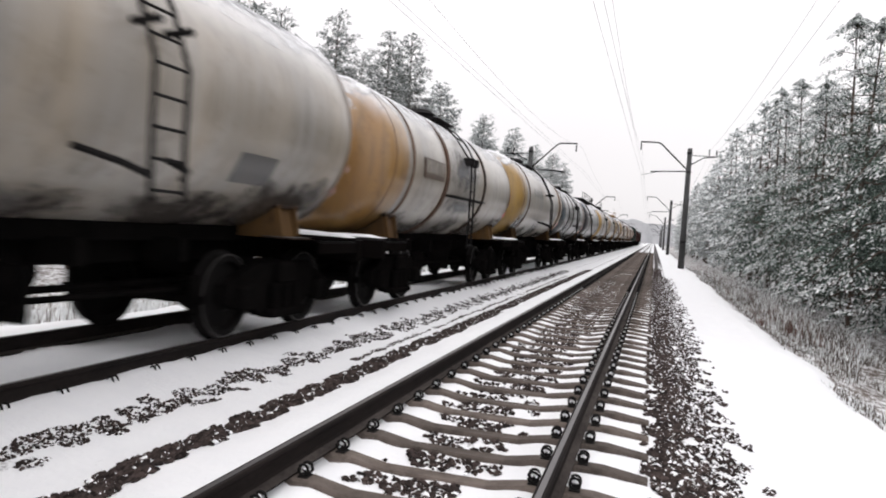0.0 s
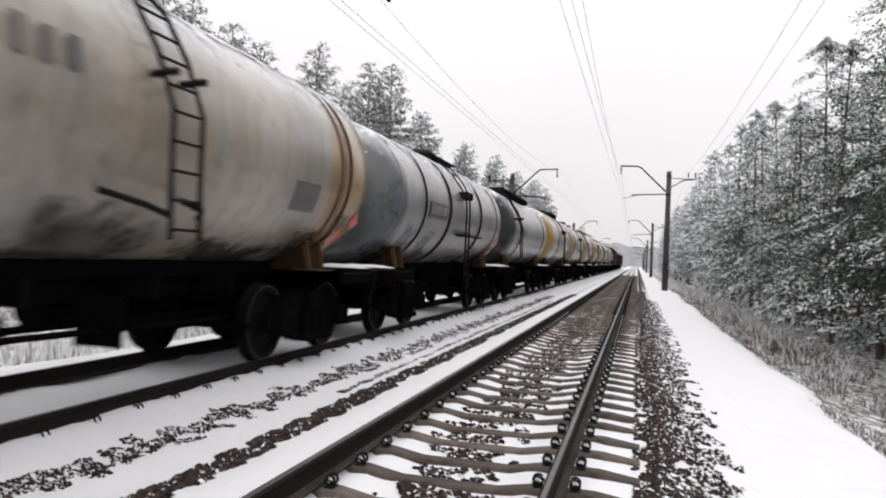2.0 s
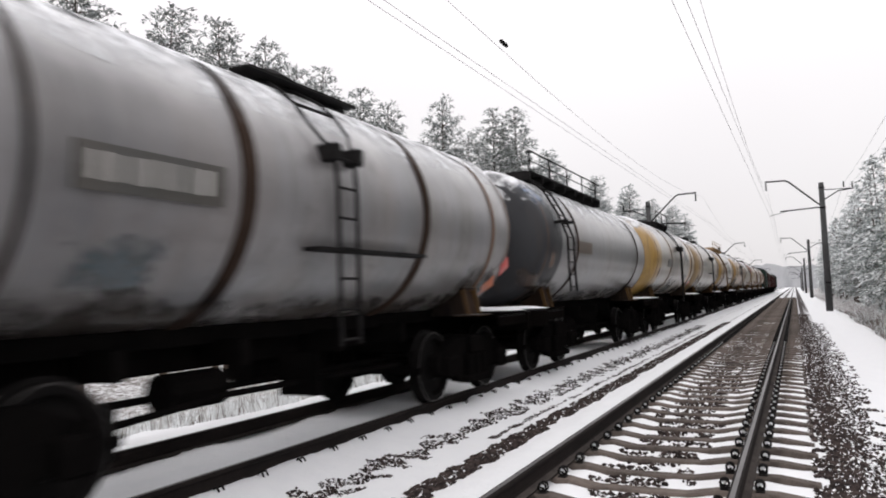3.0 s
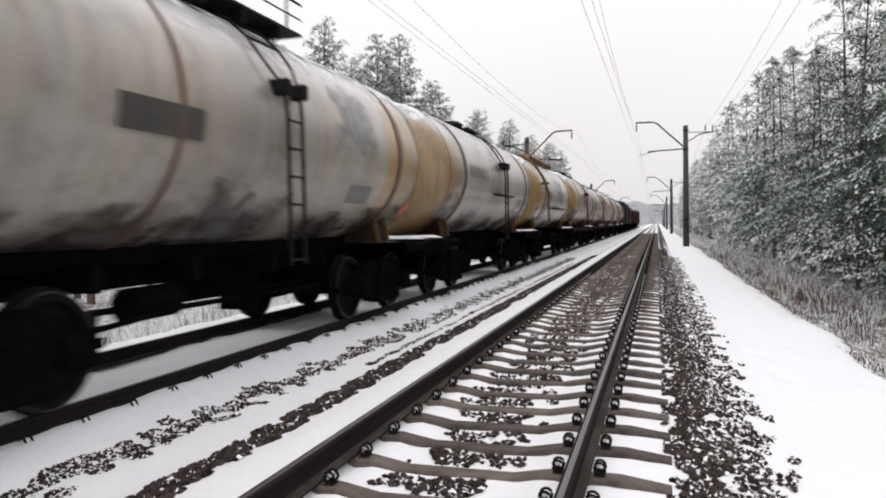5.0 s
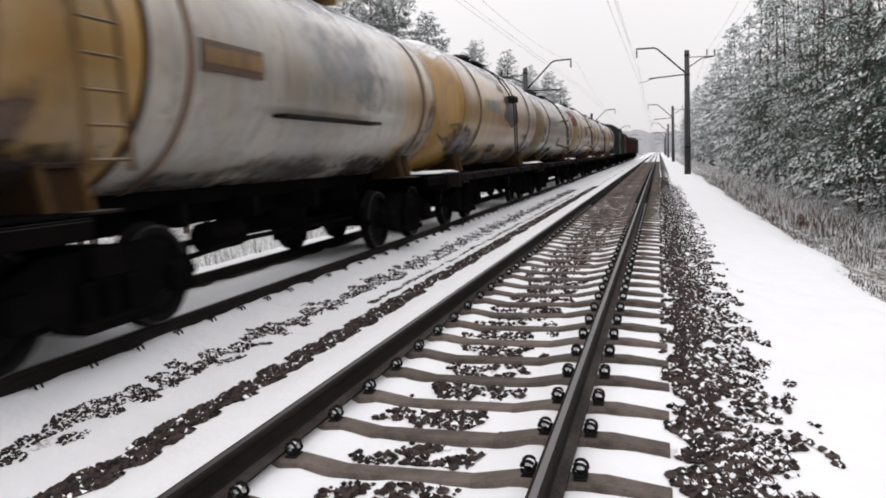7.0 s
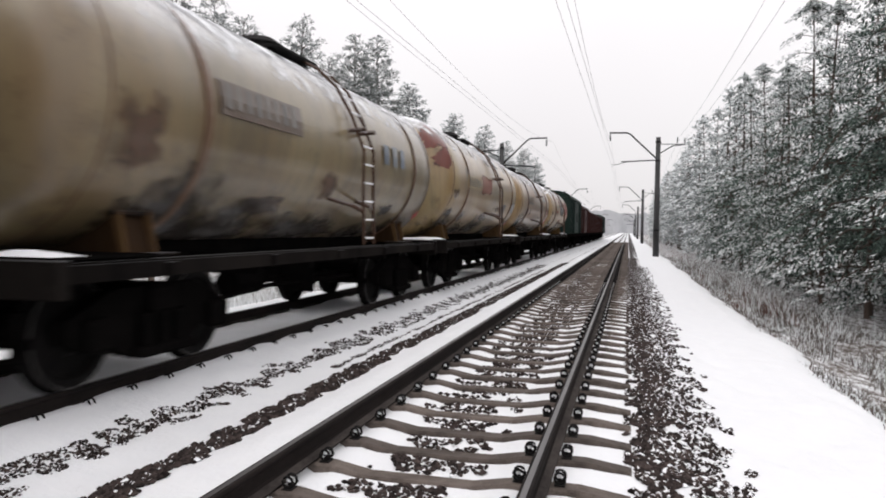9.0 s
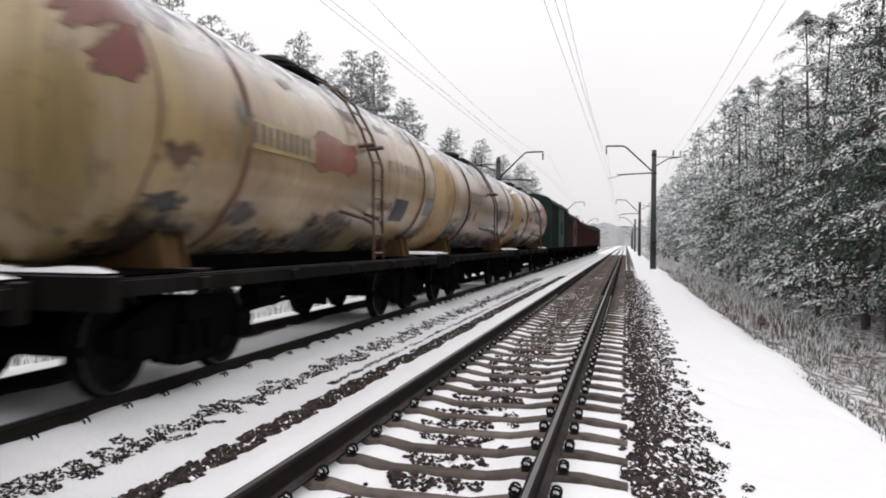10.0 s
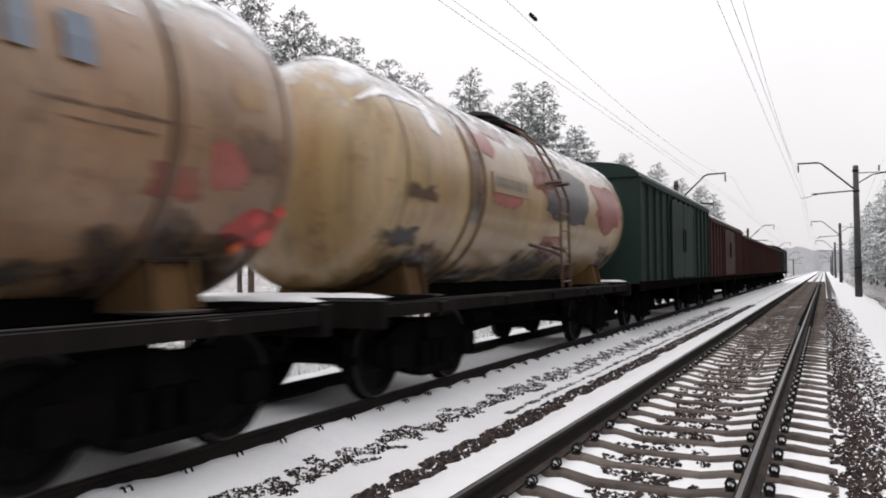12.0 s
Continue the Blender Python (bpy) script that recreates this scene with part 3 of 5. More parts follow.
def make_tree(name, h, seed, low, reach, droop, size, tufts_each, share, green, label, step=0.3, pad=1.0, gap=0.42, limbs=(2, 4)):
    """A conifer: tapered trunk, curved limbs and needle clumps along them with snow on the upper side of each clump.
    low: share of bare trunk; reach: longest limb; droop: how far the limbs hang; share: snow on top and below."""
    rng = np.random.default_rng(seed)
    e = new(name)
    tagged(e, label, "tree", "snowy trees along the line")
    bm = bmesh.new()
    lean = rng.uniform(-0.3, 0.3, 2)
    axis = lambda z: np.array((lean[0] * (z / h) ** 2 * 2, lean[1] * (z / h) ** 2 * 2, z))
    stem = tube(bm, [tuple(axis(z)) if z > 0 else (0, 0, -0.4) for z in np.linspace(0, h * 0.98, 8)], 0.0085 * h + 0.03, 8, 0.02)
    C, D, S = [], [], []

    def clump(c0, out, rx, rz, m, lie=1.0):
        g = rng.normal(0, 1, (m, 3))
        g /= np.linalg.norm(g, axis=1, keepdims=True)
        g *= rng.random((m, 1)) ** 0.45
        top = g[:, 2]
        along = g[:, 0] * out[0] + g[:, 1] * out[1]
        spot = c0 + g * (rx, rx, rz) + np.stack([0 * top, 0 * top, -0.35 * (g[:, 0] ** 2 + g[:, 1] ** 2) * rx], 1)
        # boughs are longer than wide, and hang at their tips
        C.append(spot + droop * rx * along[:, None] * np.array((out[0], out[1], 0)) * 0.9 - np.stack([0 * top, 0 * top, 0.75 * droop * rx * along], 1))
        D.append(g * (1, 1, 0.6) + out * 0.7 + np.array((0, 0, -0.25 * droop)) + rng.normal(0, 0.3, (m, 3)))
        S.append(np.where(top > (0.0 if pad <= 1 else 0.35 - 0.85 * lie), share[0], share[1]) * lie)

    z, turn = low * h, rng.uniform(0, 6.28)
    while z < h * 0.985:
        d = h - z
        grown = min(1.0, 0.6 + (z - low * h) / (0.12 * h))
        for _ in range(int(rng.integers(*limbs))):
            turn += 2.4 + rng.normal(0, 0.35)
            taper = 1 - math.exp(-(d + 0.35) / (reach * 1.25)) if pad <= 1 else min(1.0, (d + 0.2) * 0.43 / reach)
            R = grown * reach * taper * rng.uniform(0.6, 1.1)
            if rng.random() < 0.07:
                continue
            dirv = np.array((math.cos(turn), math.sin(turn), 0))
            rise = rng.uniform(0.05, 0.35) + 0.5 * (1 - min(1, d / (0.4 * h)))
            hang = droop * rng.uniform(0.6, 1.3) * min(1, d / (0.35 * h))
            u = np.linspace(0, 1, 5)
            line = axis(z) + dirv * (R * u)[:, None] + np.stack([0 * u, 0 * u, (rise * u - hang * u ** 2) * R], 1)
            root = tube(bm, [tuple(q) for q in line[[0, 2, 4]]], 0.012 * R + 0.01, 4, 0.006, False)[0]
            bm.faces.new((stem[min(7, int(round(z / h * 7)))][0], root[0], root[1]))
            n = max(1, int(R / gap))
            side = np.array((-dirv[1], dirv[0], 0))
            for k in range(n):
                f = 1.0 if n == 1 else 0.3 + 0.7 * (k + rng.uniform(0, 0.6)) / (n - 0.4)
                f = min(f, 1.0)
                at = np.array([np.interp(f, u, line[:, q]) for q in range(3)])
                wide = 0.3 * R * math.sin(math.pi * (0.15 + 0.7 * f))
                for off in ((0.0,) if R < 0.9 or f > 0.85 else (-1, 1) if R < 1.9 or pad > 1 else (-1, 0, 1)):
                    c0 = at + side * wide * (off + rng.normal(0, 0.25)) + np.array((0, 0, -0.12 * abs(off) * wide + rng.normal(0, 0.07)))
                    rx = min(rng.uniform(0.2, 0.42) * (0.65 + 0.16 * reach) * pad, 0.16 + 0.35 * R)
                    # snow thins towards the trunk, painting shade into the crown's inside
                    clump(c0, dirv + side * 0.7 * off + np.array((0, 0, 0.12 - 0.4 * droop * f)), rx, rx * (rng.uniform(0.4, 0.65) if pad <= 1 else rng.uniform(0.26, 0.42)), int(tufts_each * rng.uniform(0.7, 1.3)), 1.0 if pad <= 1 else min(1.0, 0.03 + max(0.0, f - 0.5) * 2.6))
        z += step * rng.uniform(0.7, 1.4) * (1.0 if pad <= 1 else min(1.0, 0.3 + 0.16 * d))
    clump(axis(h * 0.985), np.array((0, 0, 1.0)), 0.16, 0.34, tufts_each)
    part("trunk", bm, BARK, e)
    S = np.concatenate(S)
    v, f, i = tufts(np.concatenate(C), np.concatenate(D), size, rng, S[:, None], 1.0, S[:, None] * (0.35 if pad <= 1 else 0.8))
    i = i.reshape(-1, 4)
    dull = rng.random(len(i)) < (0.25 if pad <= 1 else 0.1) * (S / share[0]) ** 0.5
    i[dull] = np.where(i[dull] == 0, 2, i[dull])
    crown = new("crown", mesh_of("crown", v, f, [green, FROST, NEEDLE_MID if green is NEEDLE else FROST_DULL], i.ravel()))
    crown.parent = e
    HEIGHT[e.name] = h
    return e


RIGHT_LABEL = "snow-laden dark green conifer feathered nearly to the ground"
LEFT_LABEL = "tall frosted pine with a clumped crown behind the train"
FAR_LABEL = "distant frosted conifer at the edge of the wood, paled for haze"
firs = [make_tree("conifer", hh, 10 + i, 0.13, 3.1, 0.95, 0.12, 100, (0.7, 0.02), NEEDLE, RIGHT_LABEL, 0.86, 1.7, 1.1, (4, 6)) for i, hh in enumerate((12.6, 14.4, 11.0, 13.4))]
# back row: snow is cut so dark crowns stand in for shade between trees
mid_firs = [make_tree("conifer", hh, 20 + i, 0.1, 3.2, 0.85, 0.22, 30, (0.5, 0.0), NEEDLE, "dark conifer with little snow inside the wood, standing in for shade", 0.95, 1.7, 1.0, (4, 6)) for i, hh in enumerate((13.0, 14.6, 12.0))]
snowy_firs = [make_tree("conifer", hh, 40 + i, 0.12, 3.1, 0.9, 0.19, 38, (0.78, 0.04), NEEDLE, RIGHT_LABEL, 0.88, 1.7, 1.1, (4, 6)) for i, hh in enumerate((12.6, 13.6))]
far_firs = [make_tree("conifer", hh, 30 + i, 0.1, 3.1, 0.5, 0.38, 10, (0.75, 0.1), NEEDLE_HAZE, FAR_LABEL, 0.75, 1.5, 0.8, (3, 5)) for i, hh in enumerate((14.5, 16.0, 13.0))]
pines = [make_tree("pine", 18.0, 50 + i, 0.5, rr, 0.12, 0.19, 16, (0.55, 0.2), NEEDLE_DIM, LEFT_LABEL, 0.26) for i, rr in enumerate((2.4, 2.8, 2.5, 2.9, 2.7))]
far_pines = [make_tree("pine", 18.0, 70 + i, 0.4, rr, 0.12, 0.3, 9, (0.6, 0.3), NEEDLE_HAZE, "distant frosted pine with a crown greyed pale for haze", 0.3) for i, rr in enumerate((3.4, 3.8, 3.6))]
rng = random.Random(21)
used = set()


def plant(protos, x, y, top):
    """Sets a prototype at its first place, copies of it after that, grown to the given height of the top."""
    ob = rng.choice(protos)
    z = ground_z(x, y) - 0.05
    scale = (top - z) / HEIGHT[ob.name]
    m = Matrix.LocRotScale((x, y, z), Euler((0, 0, rng.uniform(0, 6.28))), None)
    if ob.name not in used:
        used.add(ob.name)
        ob.matrix_basis = m
        ob.scale = (scale,) * 3
    else:
        c = copy_thing(ob, m)
        c.scale = (scale,) * 3


# the wood beside the path: snowy front row, trees darkened as shade behind
for x, y, top in ((9.6, 14.5, 12.2), (9.2, 18.6, 12.4), (8.5, 22.6, 12.4), (9.0, 26.4, 12.4), (8.4, 29.9, 10.4), (8.8, 33.4, 11.7), (8.6, 37.0, 9.7), (8.8, 40.2, 9.9), (8.8, 43.9, 11.2), (8.7, 48.2, 10.9), (8.8, 52.6, 12.2), (8.8, 58.2, 12.1)):
    plant(firs if y < 45 else snowy_firs, x, y, top)
for x, y, top in ((12.0, 16.0, 13.0), (11.2, 20.6, 12.5), (11.0, 24.6, 12.4), (10.9, 28.4, 11.6), (10.8, 32.0, 11.4), (11.0, 36.0, 11.0), (11.2, 40.0, 10.8), (11.0, 44.2, 10.6), (11.2, 49.0, 11.2), (11.0, 54.0, 11.5), (14.0, 19.0, 13.5), (14.2, 26.0, 13.0), (14.0, 33.0, 12.6), (14.2, 41.0, 12.4), (14.0, 50.0, 12.4)):
    plant(mid_firs, x, y, top)
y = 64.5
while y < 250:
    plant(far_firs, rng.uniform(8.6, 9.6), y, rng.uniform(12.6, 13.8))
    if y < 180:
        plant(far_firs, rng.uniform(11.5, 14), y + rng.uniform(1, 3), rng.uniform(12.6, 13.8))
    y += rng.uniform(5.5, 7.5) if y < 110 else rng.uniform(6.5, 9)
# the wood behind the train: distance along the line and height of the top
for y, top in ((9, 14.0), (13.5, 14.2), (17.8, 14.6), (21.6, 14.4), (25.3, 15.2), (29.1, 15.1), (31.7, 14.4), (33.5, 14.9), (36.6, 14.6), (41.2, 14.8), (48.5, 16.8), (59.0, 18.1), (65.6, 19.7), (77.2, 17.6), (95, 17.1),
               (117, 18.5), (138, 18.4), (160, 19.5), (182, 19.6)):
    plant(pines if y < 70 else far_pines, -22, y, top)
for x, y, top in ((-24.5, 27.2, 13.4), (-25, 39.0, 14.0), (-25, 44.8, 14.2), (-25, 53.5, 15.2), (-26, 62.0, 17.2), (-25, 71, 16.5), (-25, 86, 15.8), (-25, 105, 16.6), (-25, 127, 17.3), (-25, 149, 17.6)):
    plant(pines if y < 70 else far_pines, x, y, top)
for ob in firs + mid_firs + snowy_firs + far_firs + pines + far_pines:
    if ob.name not in used:
        ob.matrix_basis = Matrix.Translation((16, 60 + 9 * len(used), -1))
        used.add(ob.name)


def build_brush(name, label, place, n, size, mats, seed):
    """Dead grass, twigs and frosted weeds: thin bent blades in bunches."""
    r = np.random.default_rng(seed)
    v, f, idx = [], [], []
    for b in range(n):
        x, y = place(r)
        z = ground_z(x, y)
        low = 0.45 if 3.9 < x < 5.0 else 1.0
        mi = int(r.integers(0, len(mats)))
        for k in range(int(r.integers(5, 10))):
            a, hgt = r.uniform(0, 6.28), low * size * r.uniform(0.4, 1.2)
            px, py = x + r.normal(0, 0.12), y + r.normal(0, 0.12)
            w = 0.007 + 0.004 * size
            bx, by = math.cos(a) * hgt * 0.5 * r.random(), math.sin(a) * hgt * 0.5 * r.random()
            s = len(v)
            v += [(px - w, py, z - 0.03), (px + w, py + w, z - 0.03), (px + bx * 0.4 + w * 0.7, py + by * 0.4, z + hgt * 0.6), (px + bx * 0.4 - w * 0.7, py + by * 0.4, z + hgt * 0.6), (px + bx + 0.003, py + by, z + hgt), (px + bx - 0.003, py + by, z + hgt)]
            f += [(s, s + 1, s + 2, s + 3), (s + 3, s + 2, s + 4, s + 5)]
            idx += [mi, mi if r.random() < 0.5 else len(mats) - 1]
    tagged(new(name, mesh_of(name, v, f, mats, idx)), label, "grass", kind="stuff")


def right_verge(r):
    while True:
        x, y = r.uniform(4.0, 8.5), 8 + 60 * r.random() ** 1.6
        if noise.noise(Vector((x * 0.9, y * 0.5, 11))) + 0.25 * noise.noise(Vector((x * 4, y * 4, 2))) > 0.06:
            return x, y


def left_verge(r):
    return -r.uniform(7.2, 15.0), r.uniform(4, 45)


def bush(r):
    y = r.normal(38, 11)
    return max(4.3, r.normal(5.7, 0.8)), y


build_brush("dry_grass", "frosted dead grass and weeds on the verge below the path", right_verge, 4200, 0.19, [DEAD, GRASS, DEAD, DEAD, FROST], 1)
build_brush("undergrowth", "frosted grey undergrowth behind the train", left_verge, 2600, 0.6, [GRASS, FROST, FROST], 2)
build_brush("brown_bushes", "bare reddish brown bushes at the edge of the wood", bush, 800, 0.62, [TWIG, GRASS, DEAD, FROST], 3)

# ---- train ----
LONG = 11.6      # a tank wagon over its couplers
SPEED = 10.982
GAP0 = 10.018    # where the joint ahead of the first tank stands at the start
RAIL = 0.21      # top of rail
LINE_X = -4.1
TR, TZ = 1.42, 2.64   # tank radius and its axis above the rail
wheelsets, wagons = [], []


def shell(y0, y1, a0, a1, lift=0.006, r=None, thick=0.0, bm=None, wob=0.0):
    """A patch lying on the tank: along y, and from angle a0 to a1 in degrees above its side."""
    r, bm = r or TR, bm or bmesh.new()
    n, m = max(2, int(abs(a1 - a0) / 6) + 1), max(2, int(abs(y1 - y0) / 0.35) + 1) if wob else 2
    rows = []
    for i in range(n):
        row = []
        a = radians(a0 + (a1 - a0) * i / (n - 1))
        for j in range(m):
            y = y0 + (y1 - y0) * j / (m - 1)
            aa, yy = a, y
            if wob and (i in (0, n - 1)):
                aa += wob * noise.noise(Vector((y * 2.3, a0, 1.0)))
            if wob and (j in (0, m - 1)):
                yy += wob * 1.6 * noise.noise(Vector((a * 5, y0, 7.0)))
            rr = r + lift + thick
            row.append(bm.verts.new((rr * math.cos(aa), yy, TZ + rr * math.sin(aa))))
        rows.append(row)
    fs = []
    for u, v in zip(rows, rows[1:]):
        for k in range(m - 1):
            fs.append(bm.faces.new((u[k], u[k + 1], v[k + 1], v[k])))
    if thick:
        ext = bmesh.ops.extrude_face_region(bm, geom=fs)
        for q in ext["geom"]:
            if isinstance(q, bmesh.types.BMVert):
                c = Vector((0, q.co.y, TZ))
                d = (q.co - c).normalized()
                q.co = q.co - d * thick
    bmesh.ops.recalc_face_normals(bm, faces=bm.faces)
    return bm


def barrel(cuts):
    """The tank: dished ends and a shell whose paint changes at the given places; cuts: (y, material index)."""
    half = LONG / 2 - 0.47
    prof = [(-half + 0.5 - 0.5 * math.cos(b), TR * math.sin(b)) for b in (0.16, 0.42, 0.7, 0.98, 1.26, 1.57)]
    ys = sorted({round(q[0], 3) for q in cuts} | {round(-half + 1.2 * i, 3) for i in range(1, 9)} )
    ys = [y for y in ys if -half + 0.55 < y < half - 0.55]
    prof += [(y, TR) for y in ys] + [(-y, r) for y, r in prof[::-1]]
    bm = bmesh.new()
    n = 48
    rings = [[bm.verts.new((r * math.cos(2 * math.pi * k / n), y, TZ + r * math.sin(2 * math.pi * k / n))) for k in range(n)] for y, r in prof]
    for (u, v), ((ya, _), (yb, _)) in zip(zip(rings, rings[1:]), zip(prof, prof[1:])):
        mi = 0
        for y, i in cuts:
            if (ya + yb) / 2 > y:
                mi = i
        for k in range(n):
            f = bm.faces.new((u[k], v[k], v[(k + 1) % n], u[(k + 1) % n]))
            f.material_index, f.smooth = mi, True
    f = bm.faces.new(rings[0])
    f.material_index = cuts[0][1]
    f = bm.faces.new(rings[-1][::-1])
    f.material_index = cuts[-1][1]
    return bm


def shared(name, parent, make, material, cache, m=None):
    """A part whose mesh is built once and shared."""
    if name not in cache:
        ob = part(name, make(), material, parent)
        cache[name] = ob.data
    else:
        ob = new(name, cache[name])
        ob.parent = parent
    if m is not None:
        ob.matrix_basis = m
    return ob


GEAR = {}


def axle_mesh():
    bm = bmesh.new()
    disc(bm, -1.08, 1.08, 0.085, n=10)
    return bm


def wheel_mesh():
    """One turned profile: hub, dished web, tread and flange."""
    bm = bmesh.new()
    prof = [(-0.09, 0.1), (-0.09, 0.15), (-0.03, 0.19), (-0.02, 0.36), (-0.075, 0.39), (-0.075, 0.505), (-0.05, 0.51), (-0.04, 0.478), (0.065, 0.47), (0.066, 0.452), (0.065, 0.39), (0.01, 0.36), (0.02, 0.19), (0.09, 0.15), (0.09, 0.1)]
    n = 28
    rings = [[bm.verts.new((x, r * math.cos(2 * math.pi * k / n), r * math.sin(2 * math.pi * k / n))) for k in range(n)] for x, r in prof]
    for i, (u, v) in enumerate(zip(rings, rings[1:] + rings[:1])):
        for k in range(n):
            bm.faces.new((u[k], u[(k + 1) % n], v[(k + 1) % n], v[k])).material_index = 1 if i == 8 else 0
    bmesh.ops.recalc_face_normals(bm, faces=bm.faces)
    return bm


def side_frame_mesh():
    """Cast side frame with its axle boxes; its outer face looks to +x."""
    bm = bmesh.new()
    rim = [(-1.16, 0.62), (-1.16, 0.42), (-0.98, 0.34), (-0.72, 0.40), (-0.45, 0.22), (0.45, 0.22), (0.72, 0.40), (0.98, 0.34), (1.16, 0.42), (1.16, 0.62), (0.6, 0.84), (-0.6, 0.84)]
    a = [bm.verts.new((-0.07, p, q)) for p, q in rim]
    b = [bm.verts.new((0.07, p, q)) for p, q in rim]
    bm.faces.new(a)
    bm.faces.new(b[::-1])
    for k in range(len(rim)):
        bm.faces.new((a[k], b[k], b[(k + 1) % len(rim)], a[(k + 1) % len(rim)]))
    for yy in (-0.9, 0.9):
        box(bm, 0.03, 0.21, yy - 0.14, yy + 0.14, 0.34, 0.62, 0.03)
    box(bm, -0.02, 0.22, -0.42, 0.42, 0.2, 0.3, 0.02)
    bmesh.ops.recalc_face_normals(bm, faces=bm.faces)
    return bm


def bolster_mesh():
    bm = bmesh.new()
    box(bm, -1.15, 1.15, -0.2, 0.2, 0.58, 0.86, 0.04)
    return bm


def spring_mesh():
    bm = bmesh.new()
    tube(bm, [(0, 0, 0.3), (0, 0, 0.6)], 0.085, 10)
    return bm


def brake_mesh():
    bm = bmesh.new()
    box(bm, -0.9, 0.9, -0.04, 0.04, 0.42, 0.5)
    for s in (-1, 1):
        box(bm, s * 0.79 - 0.04, s * 0.79 + 0.04, -0.06, 0.06, 0.3, 0.72, 0.015)
    return bm


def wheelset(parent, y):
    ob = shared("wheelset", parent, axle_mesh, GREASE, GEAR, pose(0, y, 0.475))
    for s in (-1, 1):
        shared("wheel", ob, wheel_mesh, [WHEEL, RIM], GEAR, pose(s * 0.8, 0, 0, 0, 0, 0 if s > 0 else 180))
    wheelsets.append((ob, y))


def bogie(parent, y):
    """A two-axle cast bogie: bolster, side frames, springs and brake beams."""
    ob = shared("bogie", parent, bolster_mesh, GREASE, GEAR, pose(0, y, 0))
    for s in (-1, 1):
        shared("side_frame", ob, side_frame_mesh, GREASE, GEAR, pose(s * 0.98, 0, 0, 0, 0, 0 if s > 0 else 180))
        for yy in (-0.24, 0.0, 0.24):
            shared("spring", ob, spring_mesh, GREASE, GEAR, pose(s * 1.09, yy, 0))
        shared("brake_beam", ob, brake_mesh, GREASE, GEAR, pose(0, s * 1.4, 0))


def running_gear(e, pivot, base=0.9):
    for s in (-1, 1):
        bogie(e, s * pivot)
        for b in (-base, base):
            wheelset(e, s * pivot + b)


def coupler(e, y, s):
    bm = bmesh.new()
    box(bm, -0.11, 0.11, min(y, y + s * 0.42), max(y, y + s * 0.42), 0.78, 1.0, 0.03)
    box(bm, -0.2, 0.2, min(y + s * 0.3, y + s * 0.5), max(y + s * 0.3, y + s * 0.5), 0.72, 1.06, 0.05)
    tube(bm, [(0.35, y, 0.95), (0.33, y + s * 0.3, 0.6), (0.2, y + s * 0.5, 0.7)], 0.03, 6)
    part("coupler", bm, GREASE, e)


def ladder(e, y, mat, wide=0.42, bottom=1.16, stand=0.12, snowy=False, short=False):
    """A ladder with rungs of its own: one that follows the shell up to the top, or a short upright one with bent handrails above it."""
    r = TR + stand
    if short:
        path = [(TR + 0.09, 0.98), (TR + 0.09, TZ + 0.1), (TR + 0.06, TZ + 0.4)]
        wide *= 0.8
    else:
        path = [(r + 0.12, bottom)] + [(r * math.cos(radians(a)) + (0.1 if a < 5 else 0.0), TZ + r * math.sin(radians(a))) for a in (-28, 0, 20, 40, 56, 68)]
        path[1] = (r + 0.1, TZ - 0.6)
    for s in (-1, 1):
        bm = bmesh.new()
        tube(bm, [(p, y + s * wide / 2, q) for p, q in path], 0.024, 6)
        part("ladder_rail", bm, mat, e)
    seg = np.cumsum([0] + [math.dist(p, q) for p, q in zip(path, path[1:])])
    for u in np.linspace(0.03, 0.98, 7 if short else 12):
        d = u * seg[-1]
        p = (np.interp(d, seg, [q[0] for q in path]), np.interp(d, seg, [q[1] for q in path]))
        bm = bmesh.new()
        tube(bm, [(p[0], y - wide / 2, p[1]), (p[0], y + wide / 2, p[1])], 0.015, 5)
        part("rung", bm, SNOW if snowy else mat, e)
    if short:
        for yy in (-wide / 2 - 0.03, wide / 2 + 0.03):
            bm = bmesh.new()
            box(bm, TR - 0.16, TR + 0.14, y + yy - 0.06, y + yy + 0.06, TZ + 0.32, TZ + 0.5, 0.02)
            part("ladder_bracket", bm, mat, e)
            # a bent rail from the bracket over the shoulder of the tank
            bm = bmesh.new()
            rr = TR + 0.07
            tube(bm, [(TR + 0.02, y + yy, TZ + 0.46)] + [(rr * math.cos(radians(a)), y + yy * (1.7 if a < 60 else 1.0), TZ + rr * math.sin(radians(a))) for a in (30, 42, 54, 66, 78)], 0.018, 6)
            part("handrail", bm, mat, e)
        bm = bmesh.new()
        rr = TR + 0.07
        tube(bm, [(rr * math.cos(radians(42)), y + k * 0.36, TZ + rr * math.sin(radians(42))) for k in (-1, 0, 1)], 0.018, 6)
        part("handrail", bm, mat, e)
        return
    for yy in (-0.2, 0.2):
        bm = bmesh.new()
        tube(bm, [(TR - 0.02, y + yy, TZ + 0.3), (r + 0.12, y + yy, TZ + 0.32)], 0.035, 6)
        part("ladder_bracket", bm, mat, e)
    for s in (-1, 1) if abs(y) < 3 else ():
        bm = bmesh.new()
        tube(bm, [(TR - 0.2, y + s * 0.55, TZ - 0.72), (r + 0.0, y + s * 0.4, TZ - 0.82), (r + 0.1, y + s * 0.2, TZ - 0.9)], 0.032, 6)
        part("ladder_stay", bm, mat, e)


def strap(e, y, w, mat, name="strap"):
    part(name, shell(y - w / 2, y + w / 2, -100, 100, 0.004, thick=0.022), mat, e)


